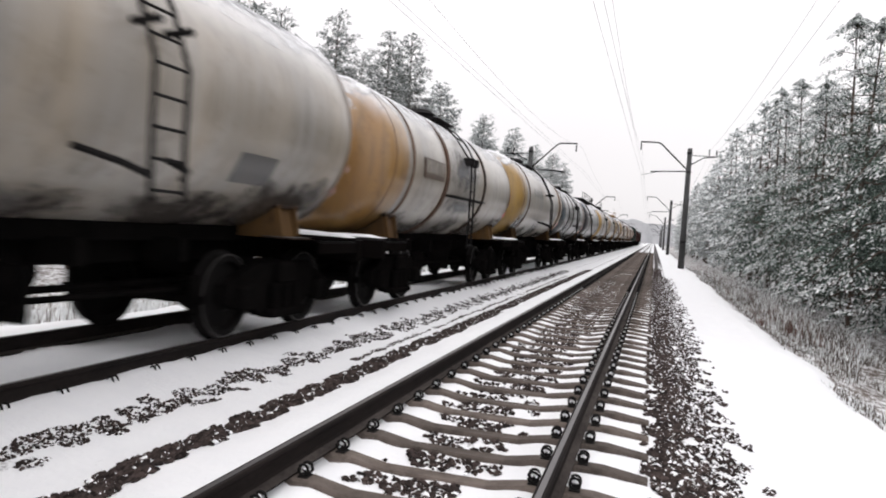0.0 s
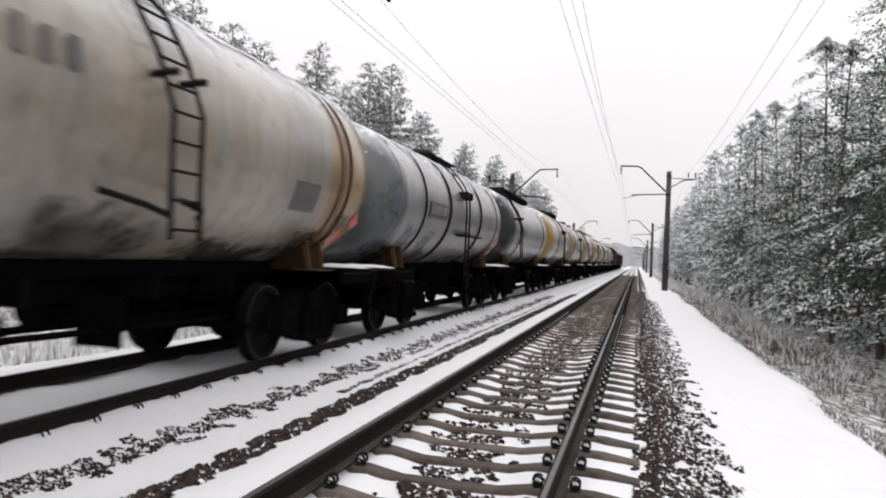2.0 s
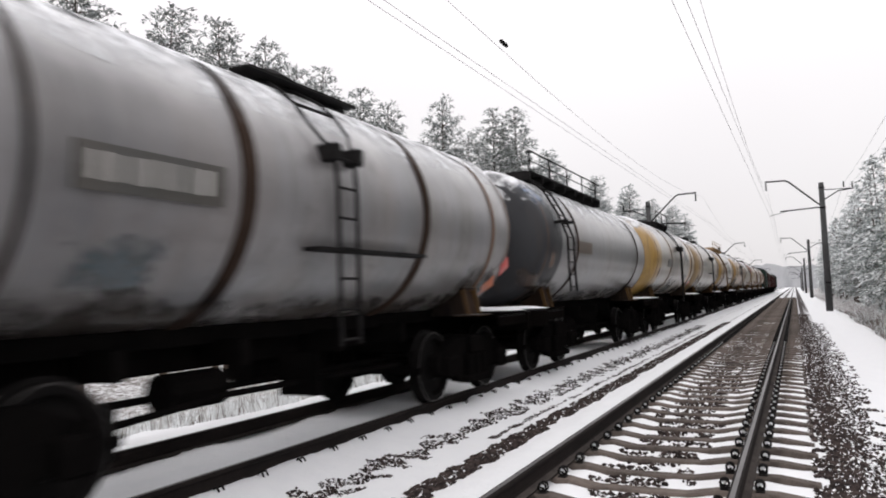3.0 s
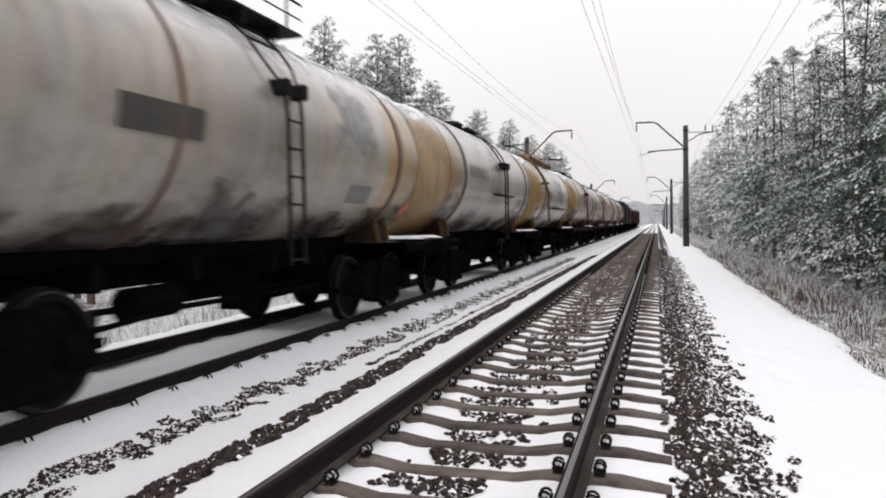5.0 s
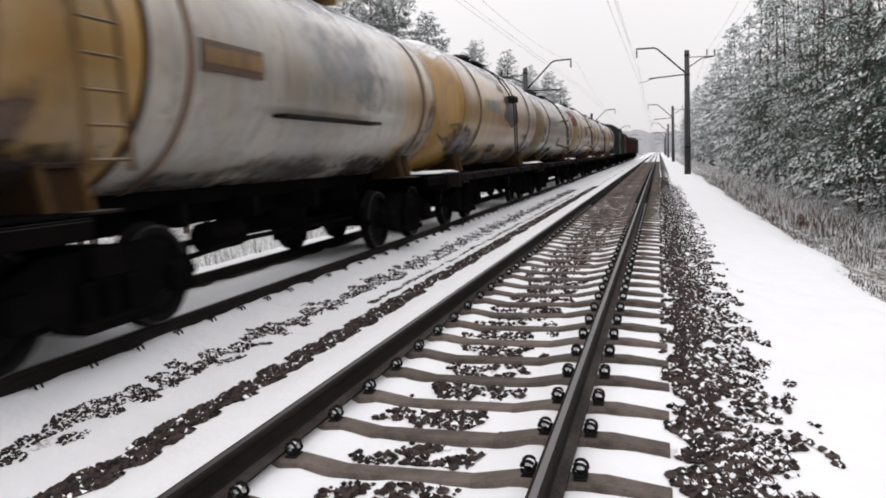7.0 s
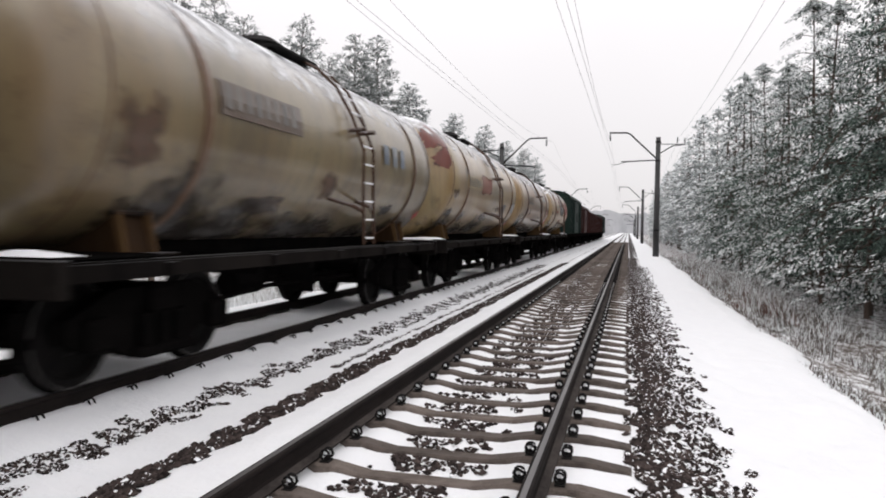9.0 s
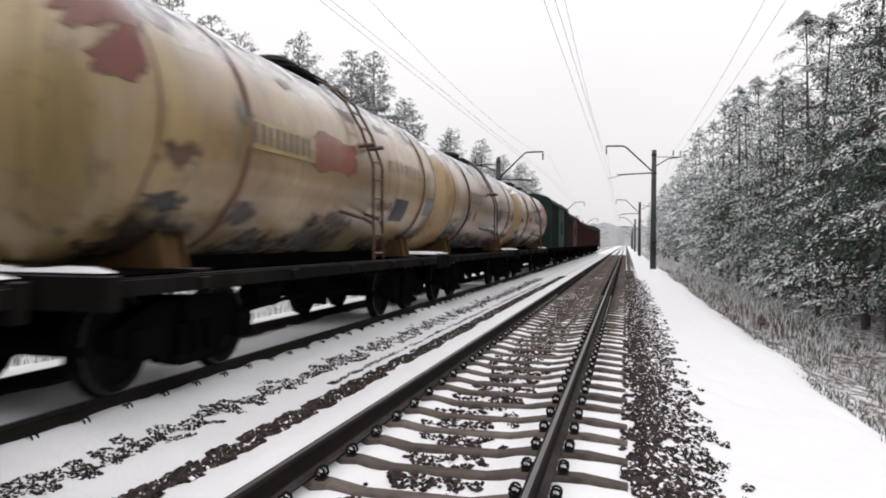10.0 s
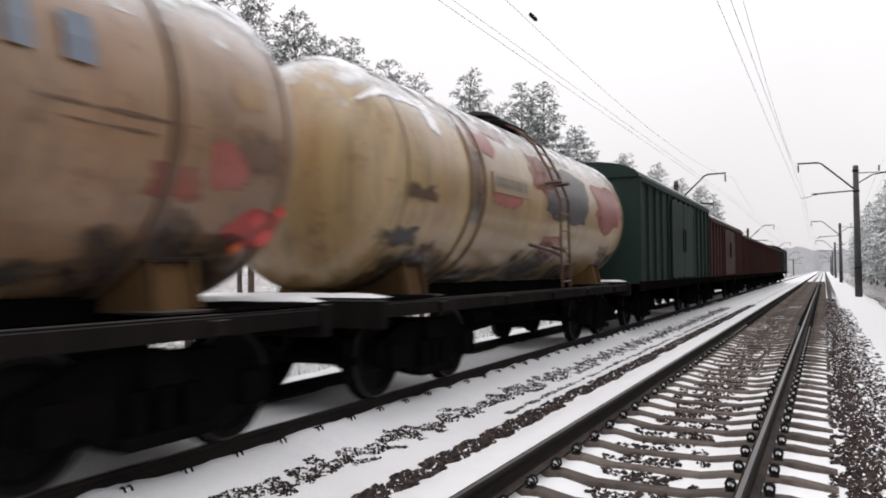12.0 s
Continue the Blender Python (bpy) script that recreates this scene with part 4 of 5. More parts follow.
def lettering(e, y, a, mat, chars, width, height, name="lettering"):
    """Unreadable characters as plain bars on the shell."""
    r = random.Random(int(abs(y) * 100) + chars)
    step = width / chars
    da = math.degrees(height / TR)
    for i in range(chars):
        y0 = y + i * step
        bm = shell(y0, y0 + step * r.uniform(0.42, 0.62), a + da * 0.04 * r.random(), a + da * r.uniform(0.92, 1.0), 0.03)
        part(name, bm, mat, e)


def blob(y0, y1, a0, a1, seed, lift=0.007):
    """An uneven splash of paint or rust lying on the shell, also where it turns into the dished end."""
    bm = bmesh.new()
    uv = bm.loops.layers.uv.new("UVMap")
    rim = {}
    yc, ac, ry, ra = (y0 + y1) / 2, (a0 + a1) / 2, (y1 - y0) / 2, (a1 - a0) / 2
    n, rings = 36, 5

    def at(u, v):
        y, ang = yc + ry * u, radians(ac + ra * v)
        over = min(0.97, max(0.0, abs(y) - (LONG / 2 - 0.97)) / 0.5)
        side = 1 if y > 0 else -1
        y = min(max(y, -(LONG / 2 - 0.97 + 0.485)), LONG / 2 - 0.97 + 0.485)
        r = TR * math.sqrt(1 - over * over) + lift
        return bm.verts.new((r * math.cos(ang), y + side * lift * over * 1.5, TZ + r * math.sin(ang)))

    def edge(k):
        q = 2 * math.pi * k / n
        cu, su = math.cos(q), math.sin(q)
        square = 1 / max(abs(cu), abs(su)) ** 0.6
        return cu, su, square * (0.86 + 0.34 * noise.noise(Vector((cu * 1.5, su * 1.5, seed))) + 0.2 * noise.noise(Vector((cu * 5, su * 5, seed + 7))))

    mid = at(0, 0)
    last = None
    for j in range(1, rings + 1):
        row = []
        for k in range(n):
            cu, su, f = edge(k)
            row.append(at(cu * f * j / rings, su * f * j / rings))
            rim[row[-1]] = j / rings
        for k in range(n):
            if last is None:
                bm.faces.new((mid, row[k], row[(k + 1) % n]))
            else:
                bm.faces.new((last[k], row[k], row[(k + 1) % n], last[(k + 1) % n]))
        last = row
    bmesh.ops.recalc_face_normals(bm, faces=bm.faces)
    if sum(f.normal.x for f in bm.faces) < 0:
        bmesh.ops.reverse_faces(bm, faces=bm.faces)
    for f in bm.faces:
        for lp in f.loops:
            lp[uv].uv = (rim.get(lp.vert, 0.0), 0.0)
    return bm


def diamond(e, y, a, size, mat):
    bm = bmesh.new()
    size *= 0.75
    d = math.degrees(size / TR)
    r = TR + 0.012
    pt = lambda yy, aa: bm.verts.new((r * math.cos(radians(aa)), yy, TZ + r * math.sin(radians(aa))))
    c = [pt(y, a - d), pt(y + size, a), pt(y, a + d), pt(y - size, a)]
    m = pt(y, a)
    m.co.x += 0.01
    for k in range(4):
        bm.faces.new((c[k], c[(k + 1) % 4], m))
    part("hazard_mark", bm, mat, e)


def snow_cap(e, spread=38, seed=0):
    """Snow lying along the top of the tank, thinning out down the flanks and over the dished ends."""
    bm = bmesh.new()
    uv = bm.loops.layers.uv.new("UVMap")
    rim = {}
    half = LONG / 2 - 0.62
    spread += 9
    n, m = 60, 13
    grid = []
    for i in range(n + 1):
        y = -half + 2 * half * i / n
        row = []
        e0, e1 = (spread + 7 * noise.noise(Vector((y * 0.8, seed, q))) for q in (0, 9))
        dish = max(0.0, abs(y) - (LONG / 2 - 0.97)) / 0.5
        for j in range(m):
            u = -1 + 2 * j / (m - 1)
            a = radians(90 + (e0 if u < 0 else e1) * u * (1 - 0.5 * dish ** 2))
            rr = TR * math.sqrt(max(0.0, 1 - dish * dish)) + 0.006 + 0.035 * (1 - u * u) * (1 - 0.7 * dish)
            v = bm.verts.new((rr * math.cos(a), y + (0.006 * dish if y > 0 else -0.006 * dish), TZ + rr * math.sin(a)))
            rim[v] = max(abs(u), max(0.0, (abs(y) - half + 0.5) / 0.5))
            row.append(v)
        grid.append(row)
    for u, v in zip(grid, grid[1:]):
        for k in range(m - 1):
            for lp in bm.faces.new((u[k], v[k], v[k + 1], u[k + 1])).loops:
                lp[uv].uv = (rim[lp.vert], 0.0)
    bmesh.ops.recalc_face_normals(bm, faces=bm.faces)
    part("snow_cap", bm, CAP_SNOW, e, "thin snow lying on the tank", smooth=True)


def tank_top(e, y=0.0, mat=IRON, long=2.2, rail_y=None):
    """Dome hatch with its small platform, and where there is one a long railed gangway."""
    bm = bmesh.new()
    bmesh.ops.create_cone(bm, cap_ends=True, segments=20, radius1=0.36, radius2=0.34, depth=0.3, matrix=Matrix.Translation((0, y, TZ + TR + 0.03)))
    bmesh.ops.create_cone(bm, cap_ends=True, segments=20, radius1=0.4, radius2=0.25, depth=0.1, matrix=Matrix.Translation((0, y, TZ + TR + 0.22)))
    part("hatch", bm, mat, e)
    z = TZ + TR - 0.02
    long *= 0.55
    for x in (-0.55, 0.55):
        bm = bmesh.new()
        box(bm, x - 0.13, x + 0.13, y - long / 2, y + long / 2, z, z + 0.03)
        for yy in (-long / 2 + 0.1, long / 2 - 0.1):
            tube(bm, [(x, y + yy, z), (x * 0.8, y + yy, z - 0.28)], 0.025, 5)
        part("platform", bm, mat, e)
    bm = bmesh.new()
    tube(bm, [(0.1, y + long / 2 + 0.25, z - 0.2), (0.1, y + long / 2 + 0.25, z + 0.22)], 0.07, 8)
    part("valve", bm, mat, e)
    bm = bmesh.new()
    tube(bm, [(-0.1, y - long / 2 - 0.25, z - 0.2), (-0.1, y - long / 2 - 0.25, z + 0.15)], 0.06, 8)
    part("valve", bm, mat, e)
    if rail_y:
        y0, y1 = rail_y
        bm = bmesh.new()
        zz = TZ + TR + 0.02
        box(bm, 0.35, 0.85, y0, y1, zz, zz + 0.03)
        for k in range(int((y1 - y0) / 0.8) + 1):
            yy = min(y0 + 0.8 * k, y1)
            box(bm, 0.35, 0.85, yy - 0.02, yy + 0.02, zz - 0.16, zz)
        part("gangway", bm, mat, e)
        bm = bmesh.new()
        for k in range(int((y1 - y0) / 1.3) + 1):
            yy = min(y0 + 1.3 * k, y1)
            tube(bm, [(0.84, yy, zz), (0.84, yy, zz + 0.42)], 0.016, 5)
        tube(bm, [(0.84, y0, zz + 0.42), (0.84, y1, zz + 0.42)], 0.018, 5)
        tube(bm, [(0.84, y0, zz + 0.22), (0.84, y1, zz + 0.22)], 0.012, 5)
        part("handrail", bm, mat, e)


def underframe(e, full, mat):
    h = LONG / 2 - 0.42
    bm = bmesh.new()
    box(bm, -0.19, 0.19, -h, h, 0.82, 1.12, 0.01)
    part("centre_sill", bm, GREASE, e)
    # added dark block in place of the black shade between tank and sill
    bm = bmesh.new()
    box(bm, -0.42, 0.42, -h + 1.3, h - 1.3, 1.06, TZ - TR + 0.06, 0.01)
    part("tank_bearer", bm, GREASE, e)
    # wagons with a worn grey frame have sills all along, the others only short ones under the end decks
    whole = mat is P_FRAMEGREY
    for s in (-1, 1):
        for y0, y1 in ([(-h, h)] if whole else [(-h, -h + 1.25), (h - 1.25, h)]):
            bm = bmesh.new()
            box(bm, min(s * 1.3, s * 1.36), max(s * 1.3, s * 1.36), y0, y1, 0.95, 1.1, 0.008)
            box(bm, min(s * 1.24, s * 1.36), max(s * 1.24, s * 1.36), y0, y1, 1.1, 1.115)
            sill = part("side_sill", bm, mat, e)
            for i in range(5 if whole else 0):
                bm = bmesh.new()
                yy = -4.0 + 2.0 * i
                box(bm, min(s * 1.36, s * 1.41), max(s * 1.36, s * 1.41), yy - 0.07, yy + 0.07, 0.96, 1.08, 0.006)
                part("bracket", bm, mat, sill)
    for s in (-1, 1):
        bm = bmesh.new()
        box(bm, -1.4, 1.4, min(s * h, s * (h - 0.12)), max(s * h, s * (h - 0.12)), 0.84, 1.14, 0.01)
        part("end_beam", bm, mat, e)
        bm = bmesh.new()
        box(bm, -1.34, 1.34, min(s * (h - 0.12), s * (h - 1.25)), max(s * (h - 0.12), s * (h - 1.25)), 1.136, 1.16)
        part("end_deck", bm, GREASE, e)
        bm = bmesh.new()
        rr = random.Random(int(s * 3) + 10 * full)
        deep = [0.1 + 0.36 * rr.random() ** 1.5 for _ in range(15)]
        g = [[bm.verts.new((-1.33 + 2.66 * i / 14, s * (h - 0.01) - s * deep[i] * j / 4, 1.162 + (0.045 if 0 < i < 14 and 0 < j < 4 else 0.0) * rr.uniform(0.4, 1.2))) for i in range(15)] for j in range(5)]
        for u, v in zip(g, g[1:]):
            for k in range(14):
                bm.faces.new((u[k], u[k + 1], v[k + 1], v[k]) if s < 0 else (v[k], v[k + 1], u[k + 1], u[k]))
        part("deck_snow", bm, SNOW, e, "thin snow on the end deck", smooth=True)
        coupler(e, s * h, s)
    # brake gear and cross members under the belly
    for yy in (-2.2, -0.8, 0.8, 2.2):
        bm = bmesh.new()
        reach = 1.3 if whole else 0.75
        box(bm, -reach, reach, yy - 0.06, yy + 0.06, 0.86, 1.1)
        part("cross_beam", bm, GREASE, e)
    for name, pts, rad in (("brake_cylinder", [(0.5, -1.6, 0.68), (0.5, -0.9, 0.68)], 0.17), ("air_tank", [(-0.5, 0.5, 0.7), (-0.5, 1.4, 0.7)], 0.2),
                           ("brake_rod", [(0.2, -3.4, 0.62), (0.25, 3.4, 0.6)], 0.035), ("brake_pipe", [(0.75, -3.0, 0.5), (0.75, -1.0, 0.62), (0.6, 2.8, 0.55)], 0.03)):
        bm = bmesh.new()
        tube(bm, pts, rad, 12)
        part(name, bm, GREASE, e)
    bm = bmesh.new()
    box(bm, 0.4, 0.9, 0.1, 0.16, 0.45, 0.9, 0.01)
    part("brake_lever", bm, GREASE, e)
    # saddles that carry the tank
    for s in (-1, 1):
        bm = bmesh.new()
        y0, y1 = s * 3.95 - 0.25, s * 3.95 + 0.25
        low = lambda x: TZ - math.sqrt(TR * TR - x * x) + 0.012
        pts = [(-0.98, 1.13), (-0.88, low(0.88)), (-0.5, low(0.5)), (0, low(0.0)), (0.5, low(0.5)), (0.88, low(0.88)), (0.98, 1.13)]
        a = [bm.verts.new((p, y0, q)) for p, q in pts]
        b = [bm.verts.new((p, y1, q)) for p, q in pts]
        bm.faces.new(a)
        bm.faces.new(b[::-1])
        for k in range(7):
            bm.faces.new((a[k], b[k], b[(k + 1) % 7], a[(k + 1) % 7]))
        bmesh.ops.recalc_face_normals(bm, faces=bm.faces)
        sad = part("saddle", bm, P_RUSTY, e)
        # stiffening ribs that lean in to the tank, a base plate and a dark lip
        for yy in (-0.21, 0.21):
            bm = bmesh.new()
            v = [bm.verts.new((p, s * 3.95 + yy + d, q)) for d in (-0.02, 0.02) for p, q in ((0.9, 1.14), (1.03, 1.14), (0.94, low(0.94) + 0.01), (0.86, low(0.86)))]
            for q in ((0, 1, 2, 3), (7, 6, 5, 4), (0, 4, 5, 1), (1, 5, 6, 2), (2, 6, 7, 3), (3, 7, 4, 0)):
                bm.faces.new([v[k] for k in q])
            bmesh.ops.recalc_face_normals(bm, faces=bm.faces)
            part("saddle_rib", bm, P_SADDLE, sad)
        bm = bmesh.new()
        box(bm, 0.8, 1.2, y0 - 0.08, y1 + 0.08, 1.125, 1.15, 0.004)
        part("saddle_plate", bm, P_STRAP, sad)
        bm = bmesh.new()
        box(bm, 0.8, 0.95, y0 - 0.03, y1 + 0.03, low(0.9) - 0.03, low(0.9) + 0.01, 0.004)
        part("saddle_lip", bm, P_STRAP, sad)


def tank_wagon(k, label, cuts, mats, saddle=P_SADDLE_DARK, frame_mat=P_FRAME, straps=(), ladder_at=0.0, ladder_mat=IRON, plate=None, letters=(), patches=(), marks=(), bar=None, gangway=None, top_mat=IRON, snow=46, snowy_rungs=False, size=(1.37, 2.55), short=False, dome=(0.0, 2.4)):
    global TR, TZ
    TR, TZ = size
    e = new("tank_wagon")
    tagged(e, label, "tank wagon", "wagons of the train")
    part("tank", barrel(cuts), mats, e)
    underframe(e, k + 2, frame_mat)
    for ch in e.children:
        if ch.name.startswith("saddle"):
            ch.data.materials[0] = saddle
    running_gear(e, 3.74)
    tank_top(e, dome[0], top_mat, dome[1], gangway)
    if ladder_at is not None:
        ladder(e, ladder_at, ladder_mat, bottom=1.16 if frame_mat is P_FRAMEGREY else 1.45, snowy=snowy_rungs, short=short)
    for y, w, mt in straps:
        strap(e, y, w, mt)
    for y in (-LONG / 2 + 1.02, LONG / 2 - 1.02):
        part("end_seam", shell(y - 0.012, y + 0.012, -90, 100, 0.003, thick=0.006), P_RUSTY, e)
    if plate:
        y0, y1, a0, a1, mt = plate
        part("number_plate", shell(y0, y1, a0, a1, 0.008, thick=0.014), mt, e)
    for y, a, mt, n, w, hh in letters:
        lettering(e, y, a, mt, n, w, hh)
    for y0, y1, a0, a1, mt in patches:
        if mt in (P_SLATE, P_PLATE):
            part("paint_patch", shell(y0, min(y1, LONG / 2 - 0.98), a0, a1, 0.006), mt, e, smooth=True)
        else:
            part("snow_streak" if mt is SNOW else "paint_patch", blob(y0, y1, a0, a1, k * 3.1 + y0), STAIN.get(mt, mt), e, smooth=True)
    # saddle grime and spilt hatch oil that also paint shade along the tank's belly
    dirt = random.Random(70 + k)
    for c, long, hi in ((-3.95, 0.9, -34), (3.95, 0.9, -34), (-2.2, 1.1, -46), (2.2, 1.1, -46), (0.0, 1.2, -40)):
        c += dirt.uniform(-0.3, 0.3)
        part("grime_patch", blob(c - long * dirt.uniform(0.8, 1.3), c + long * dirt.uniform(0.8, 1.3), -84, hi + dirt.uniform(-6, 14), k * 5.3 + c, 0.009), STAIN[P_BELLY], e, smooth=True)
    for y, a, s, mt in marks:
        diamond(e, y, a, s, mt)
    if bar:
        y0, y1, zb = bar
        bm = bmesh.new()
        box(bm, TR - 0.1, TR + 0.09, y0, y1, TZ + zb - 0.02, TZ + zb + 0.02, 0.006)
        part("side_step", bm, IRON, e)
    snow_cap(e, snow, k)
    wagons.append((e, GAP0 + (k + 0.5) * LONG))
    return e


tank_wagon(-1, label="dirty cream-white tank wagon with a grey plate near its end", cuts=[(-9, 0), (3.4, 0)], mats=[P_WHITE], saddle=P_SADDLE, straps=[(-2.6, 0.12, P_STRAP)], ladder_at=0.75, patches=[(2.35, 3.1, -37, -22, P_PLATE)],
           marks=[(4.8, -34, 0.13, P_RED), (4.9, -19, 0.1, P_RED)])
tank_wagon(0, short=True, size=(1.3, 2.47), label="white tank wagon with an ochre end and rust-brown straps", cuts=[(-9, 0), (-4.15, 1), (-3.2, 1)], mats=[P_OCHRE, P_WHITE], saddle=P_SADDLE, straps=[(-1.75, 0.2, P_RUST), (1.55, 0.17, P_STRAP), (-3.9, 0.07, P_RUSTY)],
           ladder_at=0.0, plate=(-3.3, -1.98, -8, 8, P_PLATEBROWN), letters=[(-3.2, -4, P_WHITE, 8, 1.1, 0.25)], patches=[(4.7, 4.92, -16, 2, P_RED), (-1.6, 1.45, -38, -17, P_GREY), (-1.6, 1.45, -15, 38, P_GREY)],
           marks=[(4.75, -28, 0.17, P_MARK), (4.8, -14, 0.1, P_RED)], bar=(-1.6, 1.3, -0.42))
tank_wagon(1, label="white tank wagon with a yellow ochre end and black ladder", cuts=[(-9, 0), (-4.2, 1), (3.6, 2)], mats=[P_YELLOW, P_WHITE, P_CREAM], saddle=P_SADDLE_DARK, straps=[(-3.75, 0.12, P_RUSTY), (3.95, 0.12, P_RUSTY), (4.2, 0.05, P_RUST)],
           ladder_at=0.0, letters=[(-2.9, 4, P_INK, 8, 2.0, 0.28)], patches=[(-4.9, -4.3, -50, -28, P_RUST), (4.0, 4.7, -40, -22, P_RUSTY), (2.6, 3.3, -28, -12, P_PLATE)], marks=[(4.5, -44, 0.32, P_ORANGE), (4.8, -30, 0.22, P_MARK)])
tank_wagon(2, short=True, size=(1.3, 2.47), label="grey tank wagon with slate end, black straps and number plate", cuts=[(-9, 0), (-4.45, 1), (3.7, 1)], mats=[P_BLUEGREY, P_GREY], saddle=P_STRAP, straps=[(-1.35, 0.17, P_STRAP), (1.9, 0.14, P_STRAP), (-3.3, 0.05, P_STRAP), (4.1, 0.05, P_RUSTY)],
           ladder_at=0.0, dome=(0.35, 3.6), plate=(-3.0, -1.65, -12, 2, P_PLATE), letters=[(-2.92, -9, P_CHALK, 9, 1.2, 0.2)], marks=[(4.62, -43, 0.3, P_ORANGE), (4.85, -27, 0.24, P_MARK), (4.6, -31, 0.12, P_CHALK)], bar=(-0.5, 1.7, -0.55), patches=[(-3.0, -2.0, -48, -22, P_TEAL), (-5.2, -4.5, -30, 20, P_TEAL), (-4.3, -3.4, -50, -20, P_TEAL)], snow=50)
tank_wagon(3, size=(1.31, 2.48), label="pale grey tank wagon with a charcoal end and railed gangway", cuts=[(-9, 0), (-3.85, 1), (4.4, 1)], mats=[P_SLATE, P_GREY], saddle=P_STRAP, straps=[(-2.75, 0.05, P_STRAP), (3.6, 0.04, P_STRAP)], ladder_at=-4.05, ladder_mat=IRON,
           plate=(-2.7, -1.6, -10, 1, P_PLATEBROWN), gangway=(-4.3, 1.4), patches=[(-5.1, -4.3, 22, 58, P_BLUE), (-4.4, -4.0, 0, 50, P_TEAL), (-5.2, -4.6, -50, -30, P_RUST), (-4.6, -4.2, -30, -8, P_RUSTY)], snow=52)
tank_wagon(4, short=True, label="white tank wagon with an ochre end and dark label", cuts=[(-9, 0), (-3.9, 1), (3.3, 2)], mats=[P_YELLOW, P_WHITE, P_CREAM], saddle=P_STRAP, straps=[(3.85, 0.14, P_RUSTY), (-1.8, 0.05, P_RUSTY)], ladder_at=0.1,
           plate=(-2.6, -1.5, -14, -2, P_PLATE), patches=[(1.2, 3.0, -10, 40, P_GREY), (2.1, 2.9, -36, -24, P_PLATE), (-4.4, -3.9, -40, -10, P_RUSTY)], marks=[(4.75, -39, 0.22, P_MARK)], gangway=(-1.5, 1.5))
tank_wagon(5, short=True, label="white tank wagon with a cream end and black side step", cuts=[(-9, 0), (-3.85, 1), (9, 1)], mats=[P_CREAM, P_WHITE], saddle=P_SADDLE_DARK, straps=[(-3.55, 0.14, P_RUSTY), (4.0, 0.12, P_RUSTY)], ladder_at=0.5,
           letters=[(-3.2, -3, P_INK, 8, 1.9, 0.27)], bar=(-0.5, 1.6, -0.38), patches=[(-5.0, -4.3, -48, -14, P_RUSTY), (3.0, 3.7, -30, -17, P_PLATE), (2.6, 3.1, -38, -26, P_PLATEBROWN), (4.2, 5.2, -38, 45, P_GREY)], marks=[(4.85, -41, 0.16, P_MARK)])
tank_wagon(6, label="white tank wagon with a yellow end, ladder and yellow gangway", cuts=[(-9, 0), (-3.3, 1), (3.2, 2)], mats=[P_YELLOW, P_WHITE, P_CREAM], saddle=P_SADDLE_DARK, straps=[(-2.75, 0.07, P_RUSTY), (-3.35, 0.06, P_STRAP), (4.1, 0.12, P_RUSTY)],
           ladder_at=-4.15, ladder_mat=P_SADDLE, plate=(-2.6, -1.5, -8, 4, P_PLATEBROWN), letters=[(-2.52, -5, P_OCHRE, 8, 1.0, 0.16)], gangway=(-3.9, 2.2), top_mat=P_OCHRE, bar=(-1.2, 1.7, -0.55), patches=[(-4.9, -4.3, -46, -16, P_RUSTY), (4.2, 4.9, -30, 0, P_RUSTY), (-0.6, 2.6, -18, 40, P_GREY)], marks=[(4.85, -36, 0.14, P_MARK)])
tank_wagon(7, short=True, frame_mat=P_FRAMEGREY, size=(1.42, 2.62), label="ochre tank wagon with a dark patch and grime", cuts=[(-9, 0), (-2.2, 1), (2.6, 2)], mats=[P_YELLOW, P_OCHRE, P_TAN], saddle=P_SADDLE_DARK, straps=[(-3.3, 0.08, P_RUSTY), (3.3, 0.08, P_RUSTY)], ladder_at=0.5, ladder_mat=P_STRAP,
           letters=[(-2.6, -2, P_INK, 7, 1.5, 0.3)], patches=[(-0.7, 1.6, -14, 20, P_DUSK), (-5.2, -4.1, -60, -14, P_RUST), (-4.6, -3.9, -46, -20, P_RUST), (-4.2, -3.7, -40, -18, P_RUSTY), (-0.9, 0.1, 22, 34, P_RUST), (2.6, 3.6, -40, -20, P_RUST), (-1.6, -0.4, -50, -34, P_STRAP), (-2.2, 0.2, 30, 55, P_GREY)], marks=[(4.8, -43, 0.18, P_MARK)])
tank_wagon(8, frame_mat=P_FRAMEGREY, label="dull cream tank wagon with blue letter shapes and snowy ladder", cuts=[(-9, 0), (-4.0, 1), (9, 1)], mats=[P_DULL, P_DULL], saddle=P_SADDLE_DARK, straps=[(-3.4, 0.1, P_RUSTY), (3.7, 0.08, P_RUSTY)], ladder_at=0.55, ladder_mat=P_RUST, snowy_rungs=True,
           plate=(-3.2, -1.3, 0, 15, P_PLATEBROWN), letters=[(-3.1, 3, P_INK, 8, 1.7, 0.27), (1.85, -3, P_BLUE, 3, 1.35, 0.36)], patches=[(-0.5, 0.2, -35, -14, P_RUSTY), (0.9, 1.3, 16, 34, P_RUSTY), (2.3, 3.1, -42, -31, P_STRAP), (-4.8, -3.9, -35, 5, P_RUSTY), (-2.4, -1.2, -48, -34, P_RUST)], marks=[(4.75, -39, 0.18, P_MARK)], snow=52)
